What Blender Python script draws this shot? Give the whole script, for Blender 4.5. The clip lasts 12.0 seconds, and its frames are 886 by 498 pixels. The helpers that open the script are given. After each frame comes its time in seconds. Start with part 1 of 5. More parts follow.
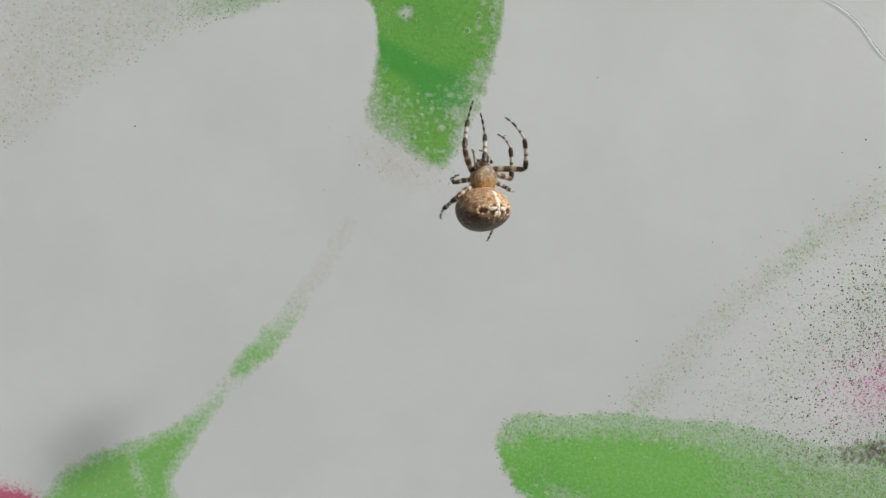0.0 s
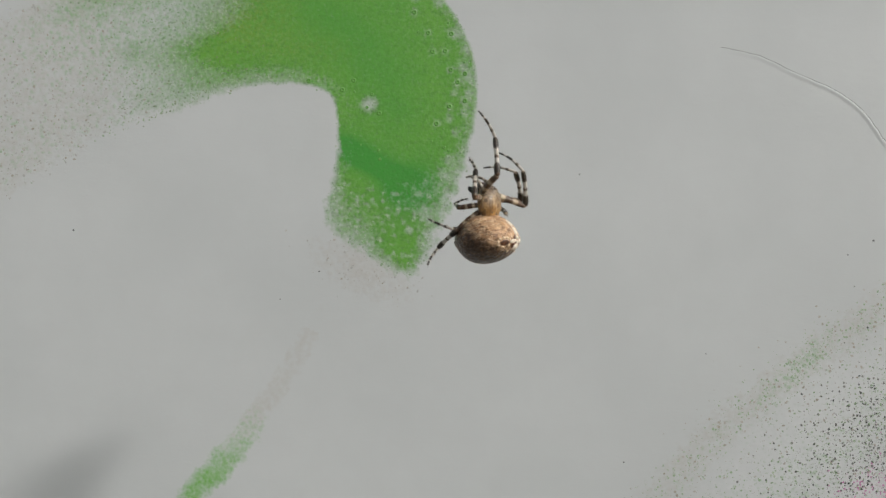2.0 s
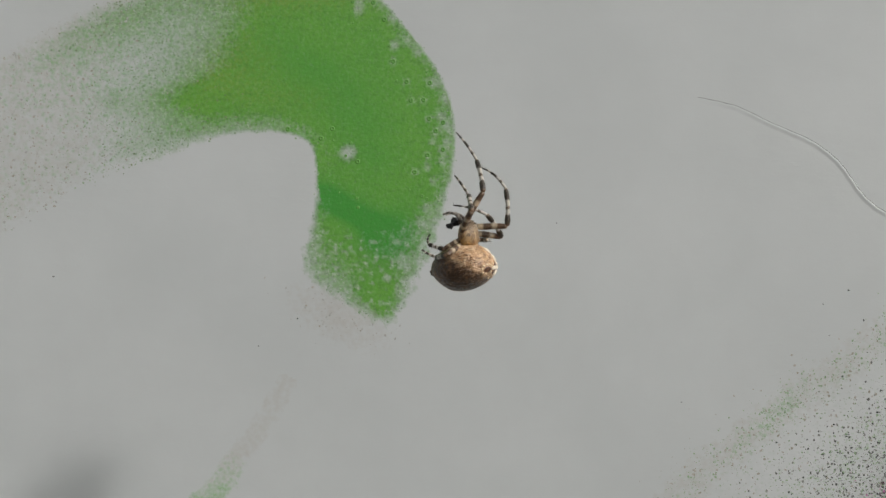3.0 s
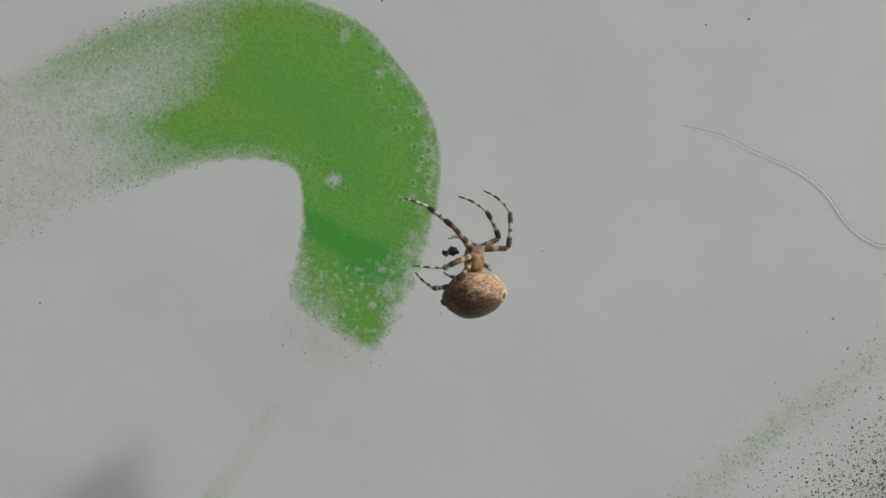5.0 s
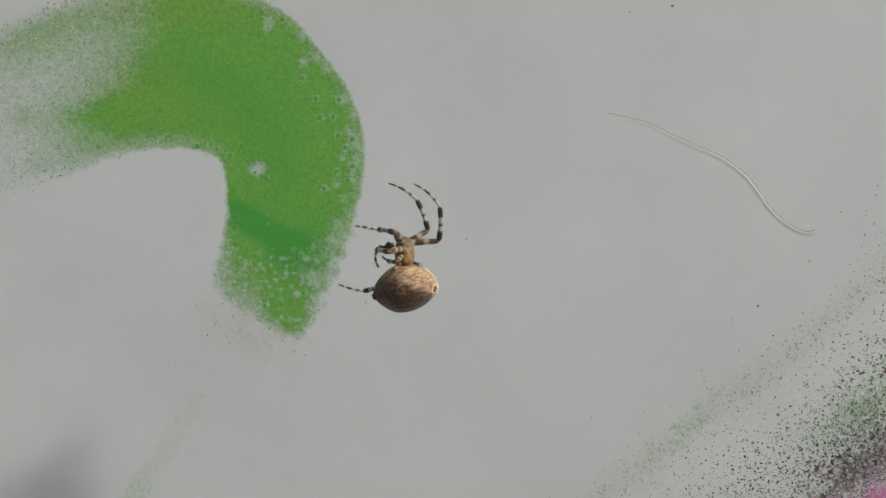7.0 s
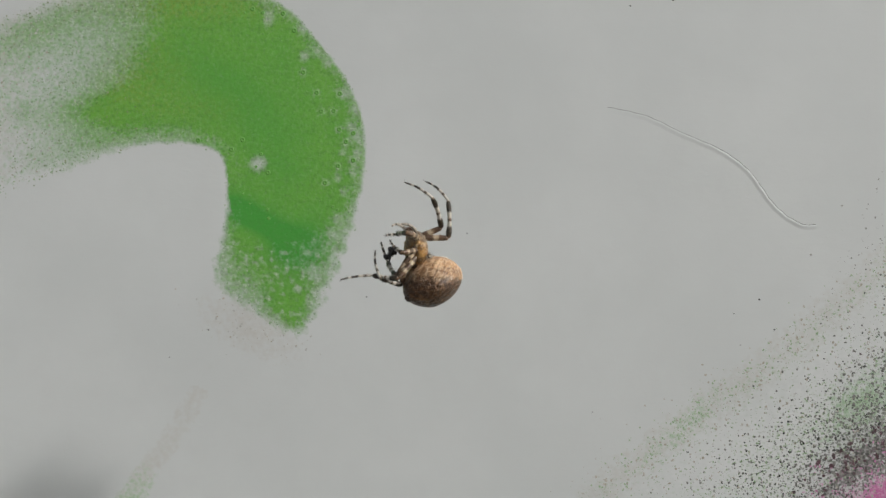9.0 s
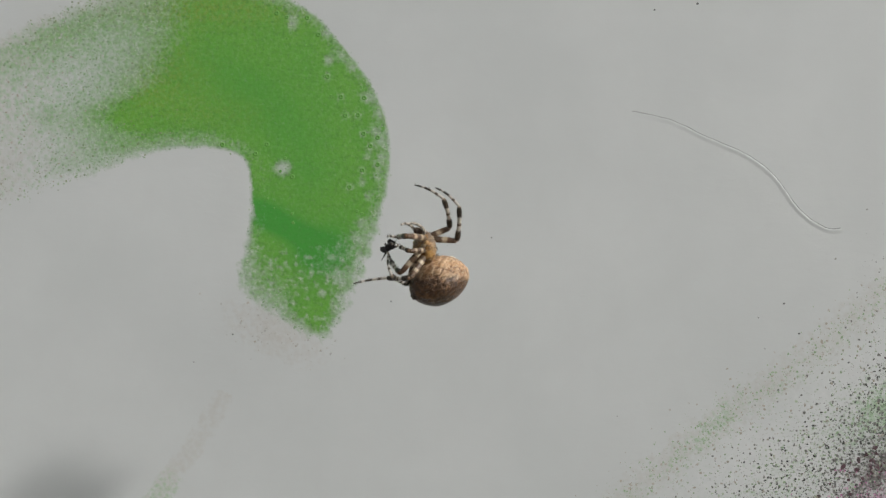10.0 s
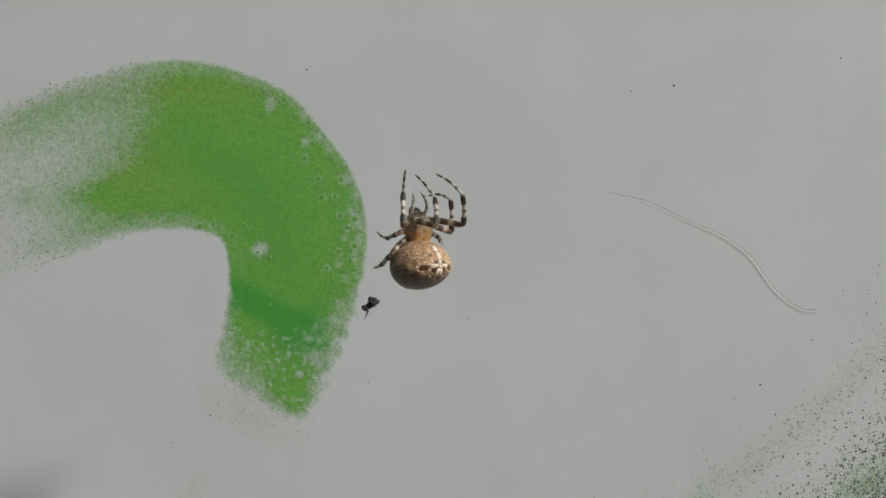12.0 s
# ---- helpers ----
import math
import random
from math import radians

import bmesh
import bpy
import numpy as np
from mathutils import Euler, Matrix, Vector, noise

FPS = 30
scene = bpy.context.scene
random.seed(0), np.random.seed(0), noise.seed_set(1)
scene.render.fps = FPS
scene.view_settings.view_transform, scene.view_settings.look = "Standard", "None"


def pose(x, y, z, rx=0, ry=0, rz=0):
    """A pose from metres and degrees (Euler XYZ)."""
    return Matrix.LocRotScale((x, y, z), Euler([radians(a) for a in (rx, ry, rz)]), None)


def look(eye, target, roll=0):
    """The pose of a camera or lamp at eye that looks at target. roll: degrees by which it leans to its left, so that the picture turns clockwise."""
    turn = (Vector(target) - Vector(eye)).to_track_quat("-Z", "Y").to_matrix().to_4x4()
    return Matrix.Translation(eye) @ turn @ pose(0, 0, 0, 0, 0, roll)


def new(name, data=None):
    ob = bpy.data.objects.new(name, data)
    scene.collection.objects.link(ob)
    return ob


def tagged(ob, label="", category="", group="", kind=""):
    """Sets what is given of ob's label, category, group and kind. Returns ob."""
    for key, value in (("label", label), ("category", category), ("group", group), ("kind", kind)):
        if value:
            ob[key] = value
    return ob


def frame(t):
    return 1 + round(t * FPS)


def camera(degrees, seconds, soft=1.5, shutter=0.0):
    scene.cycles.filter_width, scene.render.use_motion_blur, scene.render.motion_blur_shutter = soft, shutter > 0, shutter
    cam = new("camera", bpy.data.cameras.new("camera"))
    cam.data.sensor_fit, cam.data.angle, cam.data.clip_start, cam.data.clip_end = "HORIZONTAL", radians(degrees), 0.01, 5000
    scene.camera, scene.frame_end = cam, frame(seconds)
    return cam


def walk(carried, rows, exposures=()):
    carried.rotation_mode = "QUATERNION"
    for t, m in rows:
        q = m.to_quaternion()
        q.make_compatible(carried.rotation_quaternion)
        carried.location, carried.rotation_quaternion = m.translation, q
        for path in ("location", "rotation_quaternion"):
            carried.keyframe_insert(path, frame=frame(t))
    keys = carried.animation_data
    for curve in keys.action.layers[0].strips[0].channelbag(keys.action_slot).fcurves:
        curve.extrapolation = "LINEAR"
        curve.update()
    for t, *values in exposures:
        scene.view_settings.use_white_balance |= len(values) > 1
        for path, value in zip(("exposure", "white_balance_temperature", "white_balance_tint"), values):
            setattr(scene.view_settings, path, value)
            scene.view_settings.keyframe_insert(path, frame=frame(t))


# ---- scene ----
# Places on the wall are charted in units of 0.11 mm: x to the right, y down, (784, 441) at X = 0, Z = 1.3 m.
UNIT, EYE = 0.11e-3, 1.30
cam = camera(45.0, 12.0, 1.5)
# seconds, x, distance before the wall, height over EYE (mm), lean to the left (degrees)
CAMERA_ROWS = [
    (0.0, -27.80, 226.75, -34.15, 0.40), (0.5, -22.36, 226.13, -25.60, 0.41), (0.6, -21.39, 223.63, -24.42, 0.40), (0.8, -20.11, 205.77, -21.95, 0.16),
    (1.0, -19.09, 205.77, -20.00, 0.16), (1.5, -19.85, 206.49, -15.86, 0.12), (2.0, -21.70, 207.21, -12.11, 0.11), (2.5, -22.48, 207.62, -7.58, 0.45),
    (3.0, -17.39, 208.45, -2.77, 0.33), (5.0, -14.59, 209.02, 2.63, 0.49), (5.5, -10.14, 208.54, -0.07, 0.28), (6.0, -5.11, 209.33, 0.26, 0.35),
    (6.5, 0.06, 208.77, 0.76, 0.31), (8.5, 0.29, 208.60, -1.06, 0.06), (9.0, 0.03, 208.51, -0.64, 0.15), (9.5, -0.00, 208.20, 0.00, 0.00),
    (10.0, -4.75, 208.39, 0.18, 0.09), (10.5, -7.08, 208.39, 0.20, 0.07), (11.0, -8.65, 207.79, -0.28, 0.05), (11.5, -5.59, 208.26, 7.00, 0.19),
    (12.0, -0.28, 208.87, 16.04, 0.10),
]
EXPOSURES = [(0.0, 0.22), (0.7, 0.24), (1.5, 0.12), (2.5, -0.03), (3.0, -0.08), (5.0, -0.13), (5.5, -0.10), (6.5, -0.07), (8.5, 0.02), (9.5, 0.05), (10.5, 0.0), (11.0, 0.03), (11.5, -0.09), (12.0, -0.13)]
walk(cam, [(t, pose(x / 1000, -d / 1000, EYE + z / 1000, 90, -lean, 0)) for t, x, d, z, lean in CAMERA_ROWS], EXPOSURES)

# ---- light: a veiled low sun from the right, a pale sky ----
SUN = Vector((1.69, -1.0, 1.07)).normalized()
world = bpy.data.worlds.new("sky")
scene.world = world
world.use_nodes = True
wn, wl = world.node_tree.nodes, world.node_tree.links
sky = wn.new("ShaderNodeTexSky")
sky.sky_type, sky.sun_disc = "NISHITA", False
sky.sun_elevation, sky.sun_rotation = math.asin(SUN.z), math.atan2(SUN.x, SUN.y)
sky.air_density, sky.dust_density = 1.0, 4.0
pale = wn.new("ShaderNodeHueSaturation")
pale.inputs["Saturation"].default_value = 0.25
wl.new(sky.outputs[0], pale.inputs["Color"])
wl.new(pale.outputs[0], wn["Background"].inputs[0])
wn["Background"].inputs[1].default_value = 0.109
sun = new("sun", bpy.data.lights.new("sun", "SUN"))
sun.data.energy, sun.data.angle, sun.data.color = 1.90, radians(3.5), (1.0, 0.97, 0.925)
sun.matrix_world = look(SUN * 5, (0, 0, 0))


# ---- materials ----
class Mat:
    """A node material with a Principled shader and short ways to add nodes."""

    def __init__(self, name, rough=0.5, metal=0.0):
        self.m = bpy.data.materials.new(name)
        self.m.use_nodes = True
        self.n, self.l = self.m.node_tree.nodes, self.m.node_tree.links
        self.b = self.n["Principled BSDF"]
        self.b.inputs["Roughness"].default_value, self.b.inputs["Metallic"].default_value = rough, metal

    def put(self, socket, value):
        if isinstance(value, bpy.types.NodeSocket):
            self.l.new(value, socket)
        elif isinstance(value, tuple):
            socket.default_value = value if len(value) == len(socket.default_value) else (*value, 1.0)
        else:
            socket.default_value = value

    def coords(self):
        return self.n.new("ShaderNodeTexCoord").outputs["Object"]

    def stretched(self, vector, scale):
        node = self.n.new("ShaderNodeMapping")
        self.put(node.inputs["Vector"], vector)
        node.inputs["Scale"].default_value = scale
        return node.outputs[0]

    def noise(self, scale, detail=3.0, rough=0.55, vector=None):
        node = self.n.new("ShaderNodeTexNoise")
        self.put(node.inputs["Vector"], vector or self.coords())
        node.inputs["Scale"].default_value, node.inputs["Detail"].default_value = scale, detail
        node.inputs["Roughness"].default_value = rough
        return node.outputs[0]

    def voronoi(self, scale, vector=None, output="Distance"):
        node = self.n.new("ShaderNodeTexVoronoi")
        self.put(node.inputs["Vector"], vector or self.coords())
        node.inputs["Scale"].default_value = scale
        return node.outputs[output]

    def attribute(self, name):
        node = self.n.new("ShaderNodeAttribute")
        node.attribute_name = name
        return node.outputs["Fac"]

    def math(self, op, a, b=0.0, c=0.0):
        node = self.n.new("ShaderNodeMath")
        node.operation = op
        for socket, value in zip(node.inputs, (a, b, c)):
            self.put(socket, value)
        return node.outputs[0]

    def span(self, value, low, high, to_low=0.0, to_high=1.0):
        node = self.n.new("ShaderNodeMapRange")
        node.interpolation_type = "SMOOTHSTEP"
        for i, v in enumerate((value, low, high, to_low, to_high)):
            self.put(node.inputs[i], v)
        return node.outputs[0]

    def mix(self, factor, a, b):
        node = self.n.new("ShaderNodeMix")
        node.data_type = "RGBA"
        self.put(node.inputs[0], factor)
        self.put(node.inputs[6], a)
        self.put(node.inputs[7], b)
        return node.outputs[2]

    def ramp(self, value, stops):
        node = self.n.new("ShaderNodeValToRGB")
        r = node.color_ramp
        while len(r.elements) < len(stops):
            r.elements.new(0.5)
        for e, (p, c) in zip(r.elements, stops):
            e.position, e.color = p, (*c, 1.0)
        self.put(node.inputs[0], value)
        return node.outputs[0]

    def axis(self, i, vector=None):
        node = self.n.new("ShaderNodeSeparateXYZ")
        self.put(node.inputs[0], vector or self.coords())
        return node.outputs[i]

    def colour(self, c):
        self.put(self.b.inputs["Base Color"], c)

    def bump(self, height, distance, strength=1.0):
        node = self.n.new("ShaderNodeBump")
        self.put(node.inputs["Height"], height)
        node.inputs["Distance"].default_value, node.inputs["Strength"].default_value = distance, strength
        self.l.new(node.outputs[0], self.b.inputs["Normal"])

    def cutout(self, mask):
        clear, both = self.n.new("ShaderNodeBsdfTransparent"), self.n.new("ShaderNodeMixShader")
        self.put(both.inputs[0], mask)
        self.l.new(clear.outputs[0], both.inputs[1])
        self.l.new(self.b.outputs[0], both.inputs[2])
        self.l.new(both.outputs[0], self.n["Material Output"].inputs[0])


def wall_nodes(m, v):
    """Colour, roughness and relief of the grey wall paint."""
    blot = m.span(m.noise(28.0, 4.0, 0.55, v), 0.3, 0.7)
    grime = m.span(m.noise(160.0, 5.0, 0.65, v), 0.35, 0.75)
    c = m.mix(blot, (0.486, 0.513, 0.510), (0.526, 0.552, 0.549))
    c = m.mix(m.math("MULTIPLY", grime, 0.18), c, (0.47, 0.487, 0.482))
    gloss = m.span(m.noise(900.0, 4.0, 0.55, v), 0.3, 0.7, 0.40, 0.55)
    low = m.noise(110.0, 3.0, 0.5, m.stretched(v, (0.6, 1.0, 1.0)))
    lumps = m.math("ADD", m.math("MULTIPLY", low, 0.5), m.math("MULTIPLY", m.noise(1900.0, 3.0, 0.55, v), 0.06))
    scuffs = m.span(m.noise(520.0, 3.0, 0.6, m.stretched(v, (0.55, 1.0, 1.3))), 0.60, 0.70)
    brushed = m.noise(520.0, 3.0, 0.6, m.stretched(v, (0.35, 1.0, 1.0)))
    lumps = m.math("ADD", lumps, m.math("MULTIPLY", brushed, 0.18))
    return c, gloss, m.math("ADD", lumps, m.math("MULTIPLY", scuffs, 0.045))


def wall_paint():
    m = Mat("grey_wall_paint", 0.42)
    c, gloss, relief = wall_nodes(m, m.coords())
    m.colour(c)
    m.put(m.b.inputs["Roughness"], gloss)
    m.bump(relief, 0.00022, 0.6)
    return m.m


# the layers of spray paint, lowest first: name, colour, deeper colour, grain, looseness, strength
LAYERS = [
    ("haze", (0.60, 0.60, 0.61), (0.64, 0.63, 0.64), 900.0, 0.5, 0.55),
    ("ochre", (0.43, 0.41, 0.37), (0.34, 0.31, 0.26), 900.0, 1.5, 0.62),
    ("mint", (0.27, 0.43, 0.24), (0.20, 0.38, 0.18), 1200.0, 1.2, 0.80),
    ("thin", (0.128, 0.37, 0.050), (0.09, 0.33, 0.035), 1400.0, 0.8, 0.92),
    ("bar", (0.140, 0.41, 0.060), (0.090, 0.345, 0.035), 1600.0, 0.8, 0.97),
    ("hook", (0.112, 0.335, 0.028), (0.036, 0.268, 0.020), 1600.0, 0.72, 0.98),
    ("maroon", (0.075, 0.04, 0.05), (0.03, 0.02, 0.022), 1000.0, 1.3, 0.9),
    ("pink", (0.50, 0.10, 0.31), (0.42, 0.04, 0.20), 1200.0, 1.1, 0.9),
    ("red", (0.42, 0.07, 0.15), (0.32, 0.03, 0.08), 1500.0, 1.0, 0.95),
]


def sprayed_wall():
    """The wall paint with sprayed layers over it: closed in the middle of a stroke, thinning into a mottled veil at its edge."""
    m = Mat("sprayed_wall_paint", 0.45)
    v = m.coords()
    c, gloss, relief = wall_nodes(m, v)
    tone = m.span(m.noise(150.0, 4.0, 0.6, v), 0.3, 0.7)
    deep, olive = m.attribute("deep"), m.attribute("olive")
    total = 0.0
    for k, (name, main, dark, grain, looseness, strength) in enumerate(LAYERS):
        w = m.n.new("ShaderNodeVectorMath")
        w.operation = "ADD"
        m.put(w.inputs[0], v)
        w.inputs[1].default_value = (0.31 * k, 0.0, 0.17 * k)
        w = w.outputs[0]
        fine = m.span(m.noise(grain, 2.5, 0.6, w), 0.22, 0.78)
        cells = m.span(m.voronoi(grain * 0.9, w), 0.0, 0.85)
        clumps = m.span(m.noise(grain * 0.3, 2.0, 0.5, w), 0.25, 0.75)
        speckle = m.math("ADD", m.math("ADD", m.math("MULTIPLY", fine, 0.50), m.math("MULTIPLY", cells, 0.30)), m.math("MULTIPLY", clumps, 0.20))
        cover = m.attribute(name)
        loose = m.math("MULTIPLY", m.math("SUBTRACT", 0.50, speckle), looseness)
        if name in ("hook", "bar", "thin", "ochre"):
            sheer = m.math("MAXIMUM", 0.0, m.math("ADD", cover, m.math("MULTIPLY", loose, 1.1 if name == "thin" else 0.72)))
            mask = m.math("MULTIPLY", m.math("MINIMUM", sheer, 1.0), m.span(cover, 0.02, 0.16))
        else:
            mask = m.math("MULTIPLY", m.span(m.math("ADD", cover, loose), 0.12, 0.88), m.span(cover, 0.0, 0.14))
        mask = m.math("MULTIPLY", mask, strength)
        colour = m.mix(m.math("MULTIPLY", tone, 0.3), main, dark)
        if name == "hook":
            colour = m.mix(deep, colour, dark)
            rust = m.math("MULTIPLY", olive, m.span(m.noise(900.0, 4.0, 0.75, v), 0.36, 0.68, 0.1, 1.0))
            colour = m.mix(rust, colour, (0.20, 0.265, 0.030))
        if name == "bar":
            colour = m.mix(deep, colour, dark)
        pale_ = m.mix(0.32, main, (0.52, 0.58, 0.45) if name in ("hook", "bar", "thin") else (0.5, 0.5, 0.5))
        colour = m.mix(m.span(m.noise(grain * 0.8, 3.0, 0.65, w), 0.42, 0.74, 0.0, 0.5 if name == "bar" else m.math("MULTIPLY", 0.34, m.math("SUBTRACT", 1.0, deep))), colour, pale_)
        if name == "hook":
            colour = m.mix(m.math("MULTIPLY", m.span(m.noise(950.0, 4.0, 0.75, w), 0.48, 0.68, 0.0, 0.55), m.math("SUBTRACT", 1.0, deep)), colour, (0.040, 0.185, 0.014))
        if name in ("hook", "bar"):
            dots = m.math("MULTIPLY", m.span(m.voronoi(grain * 0.6, w), 0.12, 0.34, 0.85, 0.0), m.span(cover, 1.25, 0.75))
            colour = m.mix(m.math("MULTIPLY", m.span(m.noise(1000.0, 4.0, 0.75, w), 0.42, 0.62), m.span(cover, 1.25, 0.6, 0.05, 0.48)), colour, (0.085, 0.125, 0.045))
            colour = m.mix(dots, colour, m.mix(0.75, dark, (0.055, 0.115, 0.022)))
            ridge = m.math("ABSOLUTE", m.math("SUBTRACT", m.noise(1250.0, 1.5, 0.5, w), 0.5))
            worms = m.math("MULTIPLY", m.span(ridge, 0.045, 0.012), m.math("MULTIPLY", m.span(m.noise(650.0, 2.0, 0.5, w), 0.48, 0.62), m.span(cover, 1.02, 0.80)))
            colour = m.mix(m.math("MULTIPLY", worms, 0.6), colour, (0.46, 0.56, 0.40))
            mask = m.math("MAXIMUM", mask, m.math("MULTIPLY", dots, m.span(cover, 0.03, 0.25, 0.0, 0.75)))
        c = m.mix(mask, c, colour)
        total = m.math("MAXIMUM", total, mask)
    m.colour(c)
    m.put(m.b.inputs["Roughness"], m.math("ADD", gloss, m.math("MULTIPLY", total, 0.05)))
    m.bump(m.math("ADD", relief, m.math("MULTIPLY", m.math("MULTIPLY", total, m.noise(1500.0, 2.5, 0.6, v)), 0.42)), 0.00022, 0.6)
    return m.m


def drops(name, dark, light):
    """Dried droplets: each has a tone of its own."""
    m = Mat(name, 0.4)
    island = m.n.new("ShaderNodeNewGeometry").outputs["Random Per Island"]
    c = m.mix(island, dark, light)
    m.colour(m.mix(m.span(m.noise(3000.0, 2.0), 0.3, 0.7, 0.0, 0.3), c, dark))
    m.bump(m.noise(5000.0, 2.0), 0.00003, 0.5)
    return m.m


def leg_skin(name, length, stops):
    """Banded leg skin; the bands follow the segment from its root to its end."""
    m = Mat(name, 0.38)
    v = m.coords()
    z = m.math("MULTIPLY", m.axis(2, v), 1.0 / length)
    ragged = m.math("ADD", z, m.math("MULTIPLY", m.math("SUBTRACT", m.noise(4200.0, 3.0, 0.6, v), 0.5), 0.15))
    c = m.ramp(ragged, stops)
    c = m.mix(m.span(m.noise(9000.0, 3.0, 0.6, v), 0.46, 0.75, 0.0, 0.42), c, (0.34, 0.27, 0.17))
    m.colour(c)
    m.bump(m.noise(11000.0, 2.0, 0.6, v), 0.00005, 0.6)
    m.b.inputs["Subsurface Weight"].default_value = 0.08
    m.b.inputs["Subsurface Radius"].default_value, m.b.inputs["Subsurface Scale"].default_value = (1.0, 0.5, 0.25), 0.0004
    return m.m


def abdomen_skin():
    m = Mat("abdomen_skin", 0.36)
    v = m.coords()
    x, y, z = (m.math("MULTIPLY", m.axis(i, v), 1000.0) for i in range(3))
    along = m.math("SUBTRACT", m.math("MULTIPLY", y, 0.9), m.math("MULTIPLY", z, 0.42))
    across = m.math("ADD", m.math("MULTIPLY", y, 0.42), m.math("MULTIPLY", z, 0.9))
    curl = m.math("MULTIPLY", m.math("SUBTRACT", m.noise(700.0, 2.0, 0.5, v), 0.5), 1.1)
    flow = m.n.new("ShaderNodeCombineXYZ")
    m.put(flow.inputs[0], m.math("MULTIPLY", x, 0.7))
    m.put(flow.inputs[1], m.math("MULTIPLY", along, 0.42))
    m.put(flow.inputs[2], m.math("ADD", m.math("MULTIPLY", across, 1.25), curl))
    flecks = m.voronoi(1.3, flow.outputs[0])
    streaks = m.noise(1.7, 4.0, 0.65, flow.outputs[0])
    broad = m.span(m.noise(300.0, 3.0, 0.6, v), 0.3, 0.72)
    tan = m.mix(broad, (0.44, 0.245, 0.115), (0.64, 0.43, 0.25))
    tan = m.mix(m.span(streaks, 0.48, 0.63, 0.0, 0.8), tan, (0.17, 0.08, 0.036))
    tan = m.mix(m.span(streaks, 0.46, 0.33, 0.0, 0.8), tan, (0.70, 0.47, 0.29))
    tan = m.mix(m.span(flecks, 0.06, 0.24, 0.55, 0.0), tan, (0.74, 0.56, 0.37))
    cells = m.voronoi(1250.0, m.stretched(v, (1.0, 0.75, 1.25)))
    tan = m.mix(m.span(cells, 0.42, 0.72, 0.0, 0.32), tan, (0.16, 0.08, 0.036))
    # pale lines colour in the shine on skin wrinkles; the bump raises them too
    wrinkle_shine = m.span(m.math("ABSOLUTE", m.math("SUBTRACT", m.noise(1.15, 2.5, 0.55, flow.outputs[0]), 0.5)), 0.050, 0.012)
    tan = m.mix(m.math("MULTIPLY", wrinkle_shine, m.span(y, -4.0, -1.5, 0.15, 0.5)), tan, (0.78, 0.59, 0.39))
    # dark hind field with underside shade painted in; pale scalloped edge broken into blotches
    ragged = m.math("MULTIPLY", m.math("SUBTRACT", m.noise(430.0, 4.0, 0.65, v), 0.5), 2.6)
    wave = m.math("MULTIPLY", m.math("SINE", m.math("ADD", m.math("MULTIPLY", m.math("ABSOLUTE", x), 2.4), m.math("MULTIPLY", y, 2.7))), 0.22)
    edge = m.math("ADD", m.math("ADD", z, m.math("ADD", wave, ragged)), m.math("ADD", -0.6, m.math("MULTIPLY", m.math("ADD", y, 1.7), -0.52)))
    hind = m.span(m.math("ADD", edge, m.math("MULTIPLY", m.math("SUBTRACT", 0.5, streaks), 3.6)), 1.9, -2.2)
    rim = m.math("MULTIPLY", m.math("MULTIPLY", m.span(edge, -1.0, -0.6), m.span(edge, 0.2, -0.3)), m.span(m.voronoi(620.0, v), 0.70, 0.30))
    dark = m.mix(m.span(m.noise(1500.0, 4.0, 0.7, v), 0.46, 0.74), (0.040, 0.020, 0.011), (0.23, 0.125, 0.062))
    c = m.mix(m.math("MULTIPLY", hind, 0.95), tan, dark)
    c = m.mix(m.math("MULTIPLY", rim, 0.35), c, (0.66, 0.47, 0.29))
    # darker belly towards the spinnerets, part marking, part painted shade
    belly = m.span(m.math("ADD", m.math("ADD", y, ragged), m.math("MULTIPLY", z, -0.5)), 1.4, 4.8)
    c = m.mix(m.math("MULTIPLY", belly, 0.75), c, m.mix(m.span(m.noise(1100.0, 4.0, 0.6, v), 0.42, 0.7), (0.05, 0.024, 0.011), (0.24, 0.12, 0.05)))
    m.colour(c)
    m.put(m.b.inputs["Roughness"], m.span(m.noise(1500.0, 2.0, 0.5, v), 0.3, 0.7, 0.30, 0.46))
    m.b.inputs["Subsurface Weight"].default_value = 0.06
    m.b.inputs["Subsurface Radius"].default_value, m.b.inputs["Subsurface Scale"].default_value = (1.0, 0.45, 0.2), 0.0005
    h = m.math("ADD", m.math("ADD", m.math("MULTIPLY", streaks, -1.0), m.math("MULTIPLY", wrinkle_shine, 0.5)), m.math("ADD", m.math("MULTIPLY", flecks, -0.6), m.math("MULTIPLY", cells, -0.9)))
    m.bump(m.math("ADD", h, m.math("MULTIPLY", m.noise(5200.0, 2.0, 0.6, v), 0.3)), 0.00016, 0.9)
    return m.m


